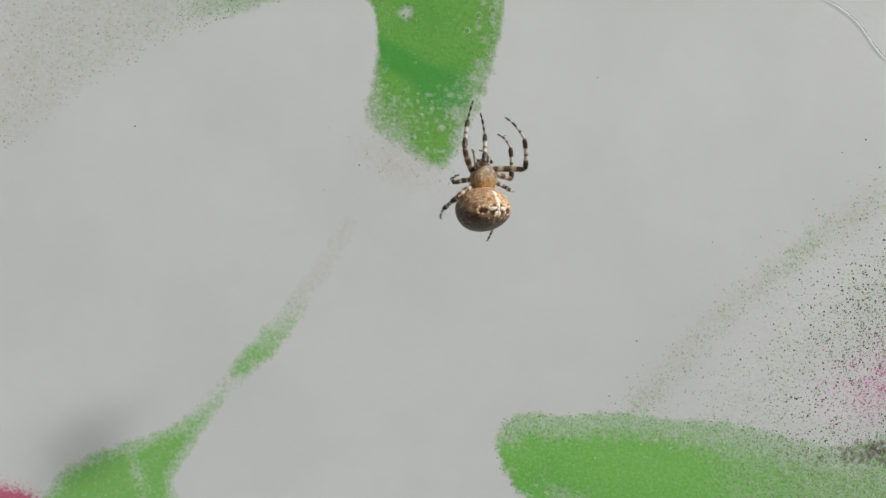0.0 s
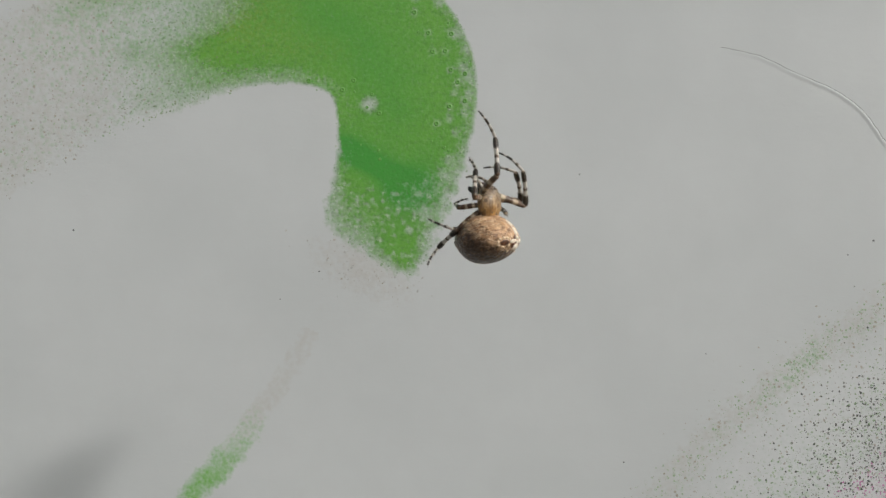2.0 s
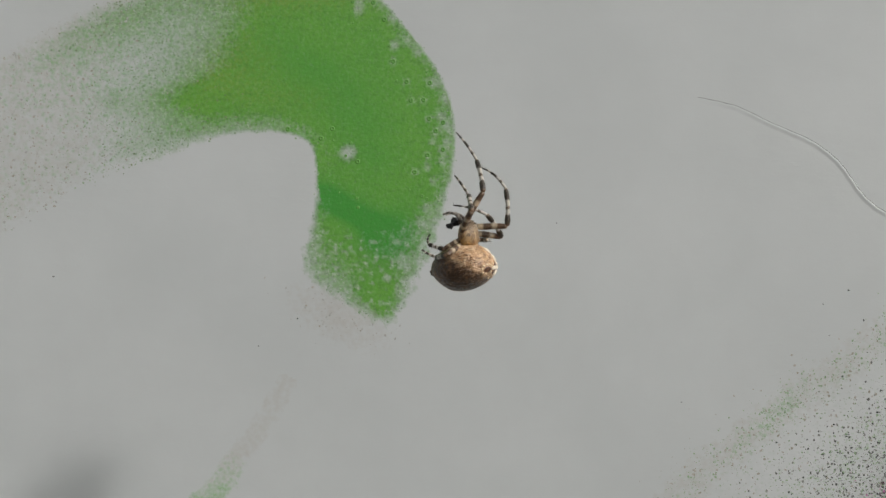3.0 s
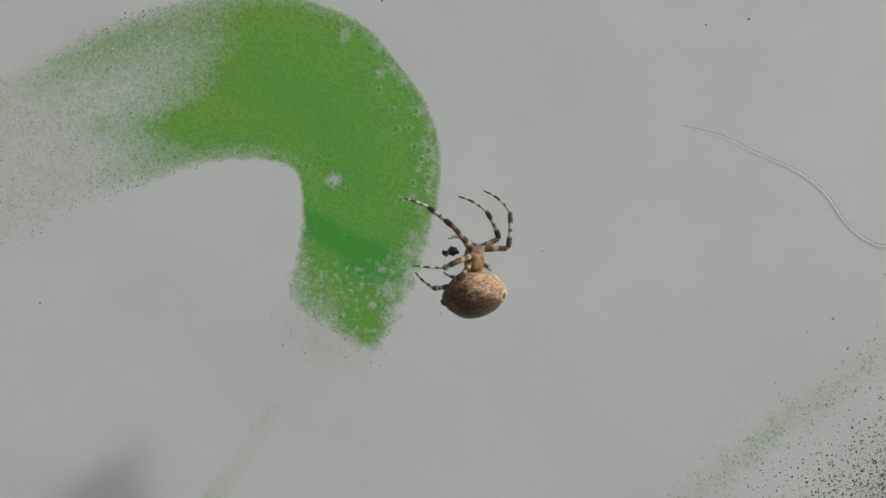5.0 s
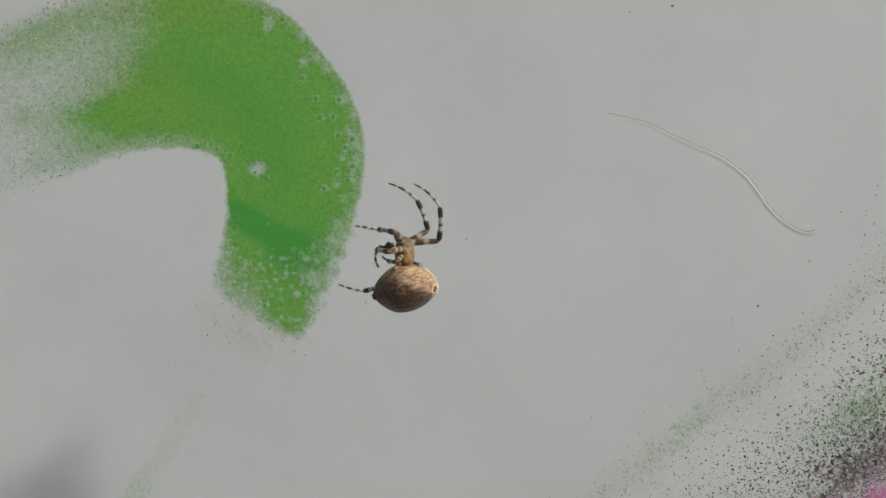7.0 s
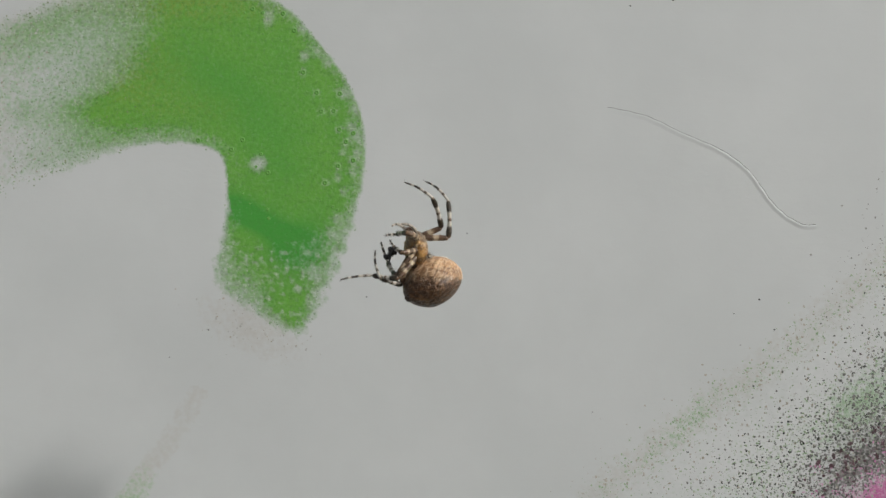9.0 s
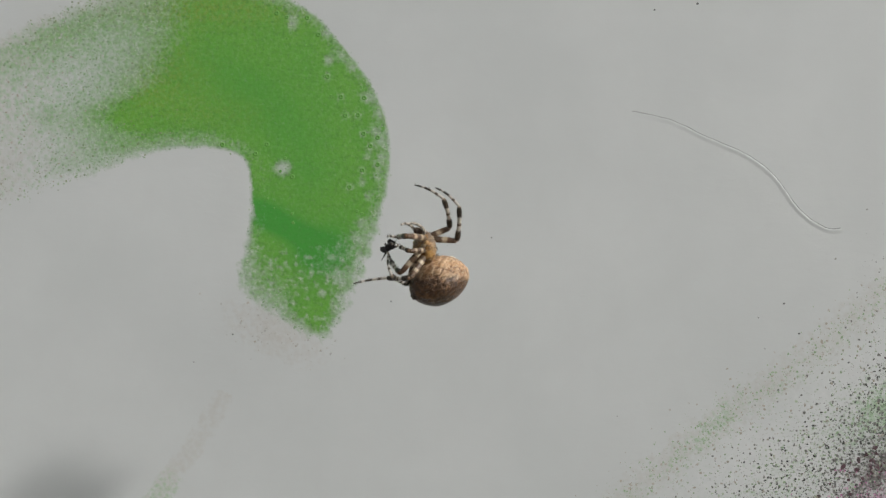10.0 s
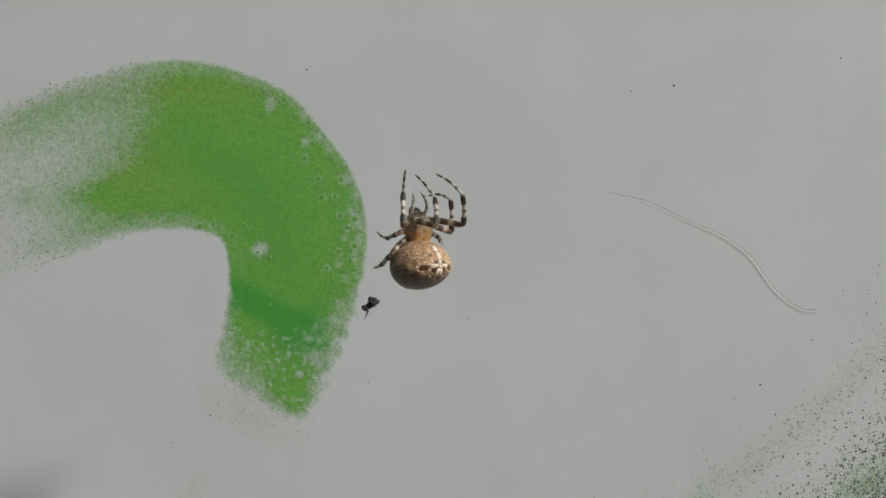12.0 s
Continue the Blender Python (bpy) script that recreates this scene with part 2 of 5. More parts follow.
def carapace_skin():
    m = Mat("carapace_skin", 0.34)
    v = m.coords()
    x, y, z = (m.math("MULTIPLY", m.axis(i, v), 1000.0) for i in range(3))
    grain = m.span(m.noise(1100.0, 4.0, 0.6, v), 0.3, 0.7)
    c = m.mix(grain, (0.20, 0.115, 0.048), (0.46, 0.33, 0.19))
    rear = m.math("MAXIMUM", m.span(z, 0.3, -1.5), m.span(y, -0.5, 0.4))
    c = m.mix(m.math("MULTIPLY", rear, 0.85), c, m.mix(grain, (0.27, 0.125, 0.024), (0.56, 0.31, 0.09)))
    streak = m.span(m.noise(1800.0, 3.0, 0.6, m.stretched(v, (1.6, 1.6, 0.3))), 0.46, 0.62)
    c = m.mix(m.math("MULTIPLY", streak, 0.36), c, (0.09, 0.045, 0.018))
    side = m.math("ABSOLUTE", x)
    stripe = m.math("MAXIMUM", m.span(side, 0.45, 0.10, 0.0, 0.35), m.math("MULTIPLY", m.span(side, 1.1, 1.6, 0.0, 0.45), m.span(side, 2.2, 1.8)))
    c = m.mix(stripe, c, (0.060, 0.030, 0.014))
    c = m.mix(m.span(z, 0.2, 1.8, 0.0, 0.82), c, m.mix(grain, (0.045, 0.032, 0.022), (0.27, 0.21, 0.15)))
    blotch = m.span(m.noise(900.0, 2.0, 0.5, v), 0.56, 0.62)
    c = m.mix(m.math("MULTIPLY", blotch, 0.7), c, (0.05, 0.028, 0.014))
    c = m.mix(m.span(m.noise(2600.0, 3.0, 0.6, v), 0.5, 0.7, 0.0, 0.35), c, (0.46, 0.34, 0.19))
    c = m.mix(m.span(y, 0.3, 1.1, 0.0, 0.5), c, (0.12, 0.055, 0.018))
    m.colour(c)
    m.bump(m.math("ADD", streak, m.noise(4500.0, 3.0, 0.6, v)), 0.00008, 0.6)
    m.b.inputs["Subsurface Weight"].default_value = 0.10
    m.b.inputs["Subsurface Radius"].default_value, m.b.inputs["Subsurface Scale"].default_value = (1.0, 0.5, 0.2), 0.0005
    return m.m


def plain(name, a, b, scale, rough=0.4, relief=0.00005):
    m = Mat(name, rough)
    m.colour(m.mix(m.span(m.noise(scale, 4.0, 0.6), 0.3, 0.7), a, b))
    m.bump(m.noise(scale * 3.0, 3.0), relief, 0.6)
    return m.m


WALL, SPRAYED = wall_paint(), sprayed_wall()
MAROON_DROPS = drops("maroon_drops", (0.05, 0.022, 0.03), (0.13, 0.07, 0.085))
OLIVE_DROPS = drops("olive_drops", (0.11, 0.17, 0.07), (0.29, 0.32, 0.20))
GREEN_DROPS = drops("green_drops", (0.10, 0.25, 0.05), (0.24, 0.45, 0.15))
FAINT_GREEN = drops("faint_green_drops", (0.22, 0.34, 0.19), (0.40, 0.49, 0.36))
GREY_DROPS = drops("grey_drops", (0.34, 0.35, 0.33), (0.46, 0.465, 0.44))
SOFT_GREEN = drops("soft_green_drops", (0.20, 0.31, 0.17), (0.36, 0.45, 0.32))
BLISTER = drops("green_blister", (0.09, 0.26, 0.04), (0.13, 0.33, 0.06))
DARK_DROPS = drops("dark_drops", (0.03, 0.036, 0.032), (0.28, 0.28, 0.26))
BROWN_DROPS = drops("ochre_drops", (0.29, 0.27, 0.22), (0.45, 0.43, 0.38))
PINK_DROPS = drops("pink_drops", (0.42, 0.13, 0.30), (0.62, 0.36, 0.52))
# unseen ground, kept dark so little light bounces up
GROUND = plain("unseen_ground", (0.045, 0.036, 0.026), (0.10, 0.085, 0.062), 30.0, 0.9, 0.003)
BLACK = plain("prey_crust", (0.006, 0.007, 0.008), (0.035, 0.034, 0.034), 2500.0, 0.5, 0.0001)
SPECK = plain("dark_speck", (0.04, 0.045, 0.045), (0.10, 0.10, 0.10), 4000.0, 0.6)
WHITE = plain("white_guanine", (0.66, 0.56, 0.42), (0.84, 0.78, 0.66), 3500.0, 0.4)
CREAM = plain("cream_spots", (0.56, 0.41, 0.25), (0.74, 0.60, 0.42), 3500.0, 0.4)
RUST = plain("shoulder_patch", (0.05, 0.018, 0.008), (0.13, 0.05, 0.02), 2200.0, 0.4)
EYE_BLACK = plain("eye_black", (0.004, 0.004, 0.004), (0.01, 0.01, 0.01), 3000.0, 0.1, 0.0)
FANG = plain("fang_brown", (0.025, 0.014, 0.008), (0.10, 0.055, 0.03), 2500.0, 0.3)
# shade beside the paint wrinkle, given as a grey colour
WRINKLE_SHADE = plain("wrinkle_shade", (0.13, 0.135, 0.13), (0.28, 0.285, 0.28), 3000.0, 0.7)
LIP = plain("dried_paint_lip", (0.12, 0.24, 0.06), (0.30, 0.42, 0.22), 2200.0, 0.5)
HAIR = plain("pale_hair", (0.46, 0.40, 0.30), (0.62, 0.56, 0.46), 4000.0, 0.5, 0.0)
CARAPACE, ABDOMEN = carapace_skin(), abdomen_skin()
D_, P_ = (0.016, 0.012, 0.009), (0.49, 0.465, 0.41)
FEMUR_BANDS = [(0.0, (0.36, 0.25, 0.12)), (0.10, (0.075, 0.045, 0.024)), (0.24, (0.075, 0.042, 0.024)), (0.30, (0.46, 0.38, 0.26)), (0.38, (0.44, 0.36, 0.25)), (0.43, (0.06, 0.033, 0.02)), (0.60, (0.08, 0.043, 0.024)), (0.65, (0.44, 0.36, 0.26)), (0.73, (0.40, 0.32, 0.22)), (0.78, (0.11, 0.055, 0.028)), (0.92, (0.055, 0.03, 0.018)), (1.0, (0.16, 0.10, 0.06))]
TIBIA_BANDS = [(0.0, (0.15, 0.08, 0.04)), (0.08, D_), (0.29, D_), (0.34, P_), (0.43, P_), (0.46, (0.09, 0.06, 0.04)), (0.50, (0.09, 0.06, 0.04)), (0.54, P_), (0.67, P_), (0.71, D_), (0.95, D_), (1.0, (0.3, 0.24, 0.17))]
TARSUS_BANDS = [(0.0, P_), (0.16, P_), (0.20, (0.10, 0.08, 0.06)), (0.26, (0.10, 0.08, 0.06)), (0.30, P_), (0.40, P_), (0.44, D_), (0.62, D_), (0.66, P_), (0.73, P_), (0.77, D_), (1.0, D_)]


# ---- helpers for meshes ----
def link(name, bm, material, parent=None, label="", smooth=True):
    me = bpy.data.meshes.new(name)
    bm.to_mesh(me)
    bm.free()
    if smooth:
        me.shade_smooth()
    me.materials.append(material)
    ob = new(name, me)
    ob.parent = parent
    return tagged(ob, label)


part = link


def on_wall(x, y, lift=0.0):
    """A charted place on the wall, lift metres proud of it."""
    return Vector(((x - 784) * UNIT, -lift, EYE - (y - 441) * UNIT))


def ease(low, high, v):
    s = np.clip((v - low) / (high - low), 0, 1)
    return s * s * (3 - 2 * s)


def curve_through(points, steps, closed=False):
    """Catmull-Rom through the points."""
    p = np.array(points, float)
    n = len(p)
    out = []
    for i in range(n if closed else n - 1):
        a, b, c, d = (p[(i + k) % n] if closed else p[min(max(i + k, 0), n - 1)] for k in (-1, 0, 1, 2))
        for s in np.arange(steps) / steps:
            out.append(0.5 * (2 * b + (c - a) * s + (2 * a - 5 * b + 4 * c - d) * s * s + (3 * b - a - 3 * c + d) * s ** 3))
    if not closed:
        out.append(p[-1])
    return np.array(out)


def depth_inside(x, y, outline):
    """Signed distance from a closed outline: positive inside."""
    q = np.stack([x, y], -1)
    best, odd = np.full(x.shape, 1e9), np.zeros(x.shape, bool)
    for a, b in zip(outline, np.roll(outline, -1, 0)):
        e = b - a
        s = np.clip(((q - a) @ e) / max(e @ e, 1e-9), 0, 1)
        best = np.minimum(best, np.hypot(*np.moveaxis(q - a - s[..., None] * e, -1, 0)))
        cross = ((a[1] > y) != (b[1] > y)) & (x < (b[0] - a[0]) * (y - a[1]) / (b[1] - a[1] + 1e-12) + a[0])
        odd ^= cross
    return np.where(odd, best, -best)


def from_line(x, y, line):
    """Distance from an open line, and how far along it (0 to 1) the nearest place is."""
    q = np.stack([x, y], -1)
    best, where = np.full(x.shape, 1e9), np.zeros(x.shape)
    for i, (a, b) in enumerate(zip(line[:-1], line[1:])):
        e = b - a
        s = np.clip(((q - a) @ e) / max(e @ e, 1e-9), 0, 1)
        d = np.hypot(*np.moveaxis(q - a - s[..., None] * e, -1, 0))
        where = np.where(d < best, (i + s) / (len(line) - 1), where)
        best = np.minimum(best, d)
    return best, where


def tube(bm, points, radii, sides=8, flat=1.0):
    """A round bar through points, closed at both ends. Returns nothing; adds to bm."""
    pts = [Vector(p) for p in points]
    rings, side = [], None
    for i, (p, r) in enumerate(zip(pts, radii)):
        d = (pts[min(i + 1, len(pts) - 1)] - pts[max(i - 1, 0)]).normalized()
        if side is None:
            side = d.orthogonal().normalized()
        side = (side - d * side.dot(d)).normalized()
        up = d.cross(side)
        rings.append([bm.verts.new(p + side * (r * math.cos(k * math.tau / sides)) + up * (r * flat * math.sin(k * math.tau / sides))) for k in range(sides)])
    for a, b in zip(rings[:-1], rings[1:]):
        for k in range(sides):
            bm.faces.new((a[k], a[(k + 1) % sides], b[(k + 1) % sides], b[k]))
    bm.faces.new(rings[0][::-1])
    bm.faces.new(rings[-1])


def bristle(bm, root, way, length, width):
    """A stiff tapered hair."""
    way = Vector(way).normalized()
    s = way.orthogonal().normalized()
    u = way.cross(s)
    base = [bm.verts.new(Vector(root) + (s * math.cos(a) + u * math.sin(a)) * width) for a in (0, 2.1, 4.2)]
    top = bm.verts.new(Vector(root) + way * length)
    for k in range(3):
        bm.faces.new((base[k], base[(k + 1) % 3], top))


def blob(bm, centre, axes, turn=None, u=20, v=12, warp=None):
    """A rounded lump: an ellipsoid, turned and warped."""
    made = bmesh.ops.create_uvsphere(bm, u_segments=u, v_segments=v, radius=1.0)["verts"]
    m = turn or Matrix()
    for q in made:
        c = Vector((q.co.x * axes[0], q.co.y * axes[1], q.co.z * axes[2]))
        if warp:
            c = warp(c)
        q.co = Vector(centre) + m @ c


# ---- the setting ----
def make_wall():
    bm = bmesh.new()
    w, h, t = 2.0, 2.5, 0.12
    bmesh.ops.create_cube(bm, size=1.0, matrix=Matrix.Translation((0, t / 2, h / 2)) @ Matrix.Diagonal((2 * w, t, h, 1)))
    bmesh.ops.bevel(bm, geom=[e for e in bm.edges], offset=0.004, segments=2, affect="EDGES")
    return tagged(link("wall", bm, WALL, smooth=False), "smooth wall painted light grey, with spray paint on it", "wall", kind="structure")


# added out of view to close the place and hold down bounced light
def make_ground():
    bm = bmesh.new()
    bmesh.ops.create_grid(bm, x_segments=40, y_segments=40, size=400.0)
    return tagged(link("ground", bm, GROUND, smooth=False), "unseen plain dark ground before the wall, added to set the bounced light", "ground", kind="structure")


wall = make_wall()
make_ground()

# ---- spray paint on the wall ----
HOOK = curve_through([(-330, 235), (-200, 148), (-90, 92), (0, 45), (100, 4), (200, -24), (300, -38), (400, -23), (500, 18), (560, 80), (612, 150), (640, 225), (643, 305),
                      (620, 415), (585, 500), (556, 555), (525, 598), (455, 560), (385, 505), (392, 440), (401, 395), (403, 325), (388, 278), (345, 260), (290, 259), (230, 267), (150, 295), (0, 352), (-150, 440), (-330, 560)], 5, True)
BAR = curve_through([(640, 1115), (655, 1082), (700, 1068), (770, 1074), (870, 1066), (960, 1078), (1080, 1085), (1200, 1110), (1300, 1130), (1420, 1120), (1420, 1330), (1100, 1310), (900, 1290), (780, 1265), (690, 1225), (650, 1165)], 5, True)
STREAK = curve_through([(385, 640), (345, 715), (300, 790), (262, 838), (215, 905), (150, 985), (85, 1050), (20, 1120), (-60, 1195), (-120, 1260)], 6)
PATCH = curve_through([(-235, 1240), (-181, 1172), (-105, 1140), (-18, 1112), (48, 1074), (82, 1050), (104, 1032), (108, 1048), (76, 1094), (38, 1156), (12, 1198), (2, 1290), (-250, 1290)], 5, True)
BLOB = curve_through([(262, 846), (276, 858), (246, 900), (212, 944), (176, 980), (142, 998), (126, 992), (146, 955), (178, 922), (216, 884)], 5, True)
MIST = curve_through([(780, 1140), (872, 1054), (935, 985), (1020, 885), (1110, 805), (1225, 715), (1330, 640), (1430, 560), (1530, 470), (1700, 330)], 6)


def speckled_edge(x, y, size, amount):
    """A ragged offset for outlines, from smooth noise."""
    return np.array([noise.noise(Vector((a / size, b / size, 3.1))) for a, b in zip(x.ravel(), y.ravel())]).reshape(x.shape) * amount


def near(x, y, cx, cy, rx, ry, turn=0.0):
    """1 in the middle of a soft oval, 0 outside."""
    c, s = math.cos(turn), math.sin(turn)
    u, v = (x - cx) * c + (y - cy) * s, -(x - cx) * s + (y - cy) * c
    return np.exp(-(u / rx) ** 2 - (v / ry) ** 2)


BEADS = [(474, 312), (429, 254), (409, 271), (350, 255), (536, 134), (601, 172), (590, 202), (568, 203), (612, 257), (625, 242), (600, 235), (446, 22), (520, 60), (575, 330), (560, 170), (625, 290), (598, 300), (500, 30)]

GAPS = [(613, 172), (628, 200), (634, 250), (622, 310), (606, 345), (596, 395), (588, 420), (560, 500), (548, 488), (618, 228), (580, 118), (560, 98), (533, 60), (607, 275), (520, 545), (527, 520), (596, 322), (632, 275)]


def hook_cover(x, y):
    low, wing = ease(330, 430, y) * ease(340, 370, x), ease(300, 80, x)
    rough = speckled_edge(x, y, 7.0, 5.0) + speckled_edge(x, y, 19.0, 9.0)
    d = depth_inside(x, y, HOOK) + rough * (0.3 + 1.2 * low * (0.3 + 0.7 * ease(420, 460, y + 0.5 * (x - 400))) + 1.0 * wing)
    body = ease(-5 - 5 * low - 8 * wing, 3 + 9 * low + 30 * wing, d)
    inner = near(x, y, 385, 345, 70, 90)  # the stencilled inner edge is closed and clean
    arc = ease(440, 520, x) * ease(420, 300, y)
    rim = 0.70 + 0.06 * arc + (0.30 - 0.06 * arc) * np.maximum(ease(0, 36 + 22 * ease(400, 250, x), d), inner)
    rim = rim - 0.16 * ease(60, 10, d) * near(x, y, 260, 275, 90, 30)
    left = 0.07 + 0.93 * ease(70, 300, x + 0.45 * (y - 140)) + 0.55 * near(x, y, 80, 40, 220, 50, -0.36) + 0.34 * near(x, y, 150, 200, 120, 28, -0.15) + 0.25 * near(x, y, 40, 205, 22, 16)
    left = np.minimum(left, 1.0) * (0.35 + 0.65 * ease(-220, 120, x))
    foot = 1 - 0.20 * ease(430, 520, y + 0.75 * (x - 480)) * ease(330, 360, x) * (1 - 0.75 * near(x, y, 520, 560, 38, 55)) - 0.24 * ease(425, 470, y) * near(x, y, 405, 500, 52, 75)
    foot = foot + 0.12 * near(x, y, 510, 540, 45, 60)
    blotch = 1 - 0.38 * ease(0.05, 0.5, speckled_edge(x, y, 9.0, 1.0)) * ease(400, 470, y)
    holes = 1 - 0.85 * near(x, y, 457, 296, 14, 13) - 0.6 * near(x, y, 537, 106, 8, 10) - 0.6 * near(x, y, 474, 40, 9, 14)
    for bx, by in BEADS + GAPS:
        if bx > 520:
            holes = holes - 0.34 * near(x, y, bx, by, 9, 9)
    return np.clip(body * rim * left * foot * blotch * np.clip(holes, 0.05, 1) * 1.16, 0, 1.12)


def hook_deep(x, y):
    band = near(x, y, 420, 375, 38, 22, 0.5) + near(x, y, 466, 402, 62, 25, 0.45) + 1.1 * near(x, y, 515, 448, 38, 34, 0.6) + 0.6 * near(x, y, 555, 440, 35, 45)
    return np.clip(1.2 * band + 0.5 * near(x, y, 400, 165, 120, 60, 0.5) + 0.35 * near(x, y, 500, 300, 45, 90, -0.3), 0, 1)


def hook_olive(x, y):
    return np.clip(0.55 * near(x, y, 235, 140, 90, 65, -0.3) + 0.7 * near(x, y, 310, 16, 190, 30) + 0.3 * near(x, y, 350, 200, 90, 30), 0, 1)


def bar_cover(x, y):
    d = depth_inside(x, y, BAR) + speckled_edge(x, y, 8.0, 7.0) + speckled_edge(x, y, 21.0, 9.0)
    blotch = 1 - 0.30 * ease(0.05, 0.5, speckled_edge(x, y, 10.0, 1.0)) * ease(90, 20, d)
    top = 0.50 + 0.50 * np.maximum(ease(6, 75, d), ease(1100, 1150, y) * ease(800, 690, x))
    right = 1 - 0.24 * ease(930, 1130, x) - 0.17 * ease(1150, 1380, x)
    return np.clip(ease(-9, 7, d) * top * right * blotch * 1.2, 0, 1.1)


def bar_deep(x, y):
    return np.clip(0.9 * near(x, y, 720, 1190, 80, 50) + 0.6 * near(x, y, 900, 1230, 200, 40), 0, 1)


def streak_cover(x, y):
    d, s = from_line(x, y, STREAK)
    faint = ease(1.15, 0.35, d / 26) * (0.05 * ease(0.04, 0.2, s) + 0.12 * ease(0.30, 0.38, s)) * ease(0.8, 0.7, s)
    rag = speckled_edge(x, y, 9.0, 6.0) + speckled_edge(x, y, 22.0, 6.0)
    b = depth_inside(x, y, BLOB) + rag + 5
    drop = ease(-7, 10, b) * (0.16 + 0.62 * ease(855, 960, y)) * (0.8 + 0.25 * ease(4, 16, b))
    p = depth_inside(x, y, PATCH) + rag + 4
    whole = ease(-6, 9, p) * (0.55 + 0.45 * ease(6, 36, p)) * (1 - 0.38 * near(x, y, -52, 1190, 14, 45, -0.3)) * (0.72 + 0.28 * ease(1050, 1130, y))
    return np.clip(np.maximum(np.maximum(faint, drop), whole * 1.1), 0, 1.1)


def dark_cover(x, y):
    d, s = from_line(x, y, MIST)
    far = np.where(y > np.interp(x, MIST[:, 0], MIST[:, 1]), d, 0)
    patchy = 0.5 + speckled_edge(x, y, 26.0, 0.55)
    a = 0.42 * near(x, y, 1600, 760, 120, 70, -0.7) + 0.55 * near(x, y, 1520, 825, 75, 32, -0.6) + 0.75 * near(x, y, 1385, 1132, 70, 20) + 0.4 * near(x, y, 1330, 1150, 130, 20)
    return np.clip(a * (0.45 + patchy), 0, 0.95) * ease(60, 140, far)


def pink_cover(x, y):
    a = 2.6 * near(x, y, 1600, 905, 84, 48, -0.5) + 0.34 * near(x, y, 1420, 985, 75, 50, -0.6)
    return np.clip(a * (1.0 + speckled_edge(x, y, 14.0, 0.5)), 0, 0.95)


def red_cover(x, y):
    return np.clip(1.2 * near(x, y, -300, 1245, 70, 32, 0.25), 0, 1)


def mist_depth(x, y):
    d, s = from_line(x, y, MIST)
    return np.where(y > np.interp(x, MIST[:, 0], MIST[:, 1]), d, -d)


def mist_green(x, y):
    d = mist_depth(x, y)
    edge = np.exp(-((d - 28) / 26) ** 2) * (0.25 + 0.5 * near(x, y, 1215, 748, 75, 50, -0.7) + 0.5 * near(x, y, 900, 1040, 60, 60))
    return np.clip(edge + 0.30 * np.exp(-((d - 190) / 60) ** 2) + 0.5 * near(x, y, 1520, 720, 70, 40, -0.6) + 0.10 * ease(5, 60, d), 0, 1) * ease(1180, 1110, y)


def haze_cover(x, y):
    d = mist_depth(x, y)
    return np.clip(0.42 * ease(-10, 120, d) * ease(1120, 1060, y) + 0.25 * near(x, y, 1330, 1010, 120, 60, -0.6), 0, 0.8)


def ochre_cover(x, y):
    d = mist_depth(x, y)
    h = depth_inside(x, y, HOOK)
    f, s = from_line(x, y, STREAK)
    a = 0.62 * near(x, y, 445, 588, 78, 36, 0.45) + 0.40 * np.exp(-((d - 26) / 30) ** 2) * ease(1080, 1020, y) * ease(800, 880, x)
    return np.clip(a + 0.42 * ease(-18, 40, h) * ease(120, -60, x) + 0.4 * ease(-14, 20, h) * near(x, y, 70, 36, 240, 50, -0.36) + 0.40 * ease(26, 8, f) * ease(0.0, 0.12, s) * ease(0.55, 0.35, s), 0, 0.8)


def mint_cover(x, y):
    h = depth_inside(x, y, HOOK)
    veil = 0.50 * ease(-14, 40, h) * ease(360, 160, x) * (0.25 + 0.75 * ease(-300, 60, x)) * (1 - 0.55 * near(x, y, -20, 290, 170, 90, -0.3))
    return np.clip(np.maximum(mist_green(x, y) * 0.5, veil) + 0.26 * near(x, y, 1535, 712, 80, 42, -0.6), 0, 0.8)



FIELDS = {"haze": haze_cover, "ochre": ochre_cover, "mint": mint_cover, "thin": streak_cover, "bar": bar_cover, "hook": hook_cover, "maroon": dark_cover, "pink": pink_cover,
          "red": red_cover, "deep": lambda x, y: np.maximum(hook_deep(x, y), bar_deep(x, y)), "olive": hook_olive}


def sprayed(name, label, box, step, fields, lift):
    """A film of paint on the wall over a stretch of the chart, kept where the named paint lies."""
    x0, y0, x1, y1 = box
    gx, gy = np.meshgrid(np.arange(x0, x1 + step, step).astype(float), np.arange(y0, y1 + step, step).astype(float))
    c = np.max([FIELDS[f](gx, gy) for f in fields], 0).ravel()
    rows, cols = gx.shape
    ids = np.arange(rows * cols).reshape(rows, cols)
    quads = np.stack([ids[:-1, :-1], ids[1:, :-1], ids[1:, 1:], ids[:-1, 1:]], -1).reshape(-1, 4)
    quads = quads[c[quads].max(1) > 0.01]
    used, inv = np.unique(quads, return_inverse=True)
    px, py = gx.ravel()[used], gy.ravel()[used]
    co = np.stack([(px - 784) * UNIT, np.full(len(px), -lift), EYE - (py - 441) * UNIT], -1)
    me = bpy.data.meshes.new(name)
    me.from_pydata(co.tolist(), [], inv.reshape(-1, 4).tolist())
    for key, field in FIELDS.items():
        me.attributes.new(key, "FLOAT", "POINT").data.foreach_set("value", field(px, py).astype(np.float32))
    me.materials.append(SPRAYED)
    ob = new(name, me)
    ob.parent = wall
    return tagged(ob, label)


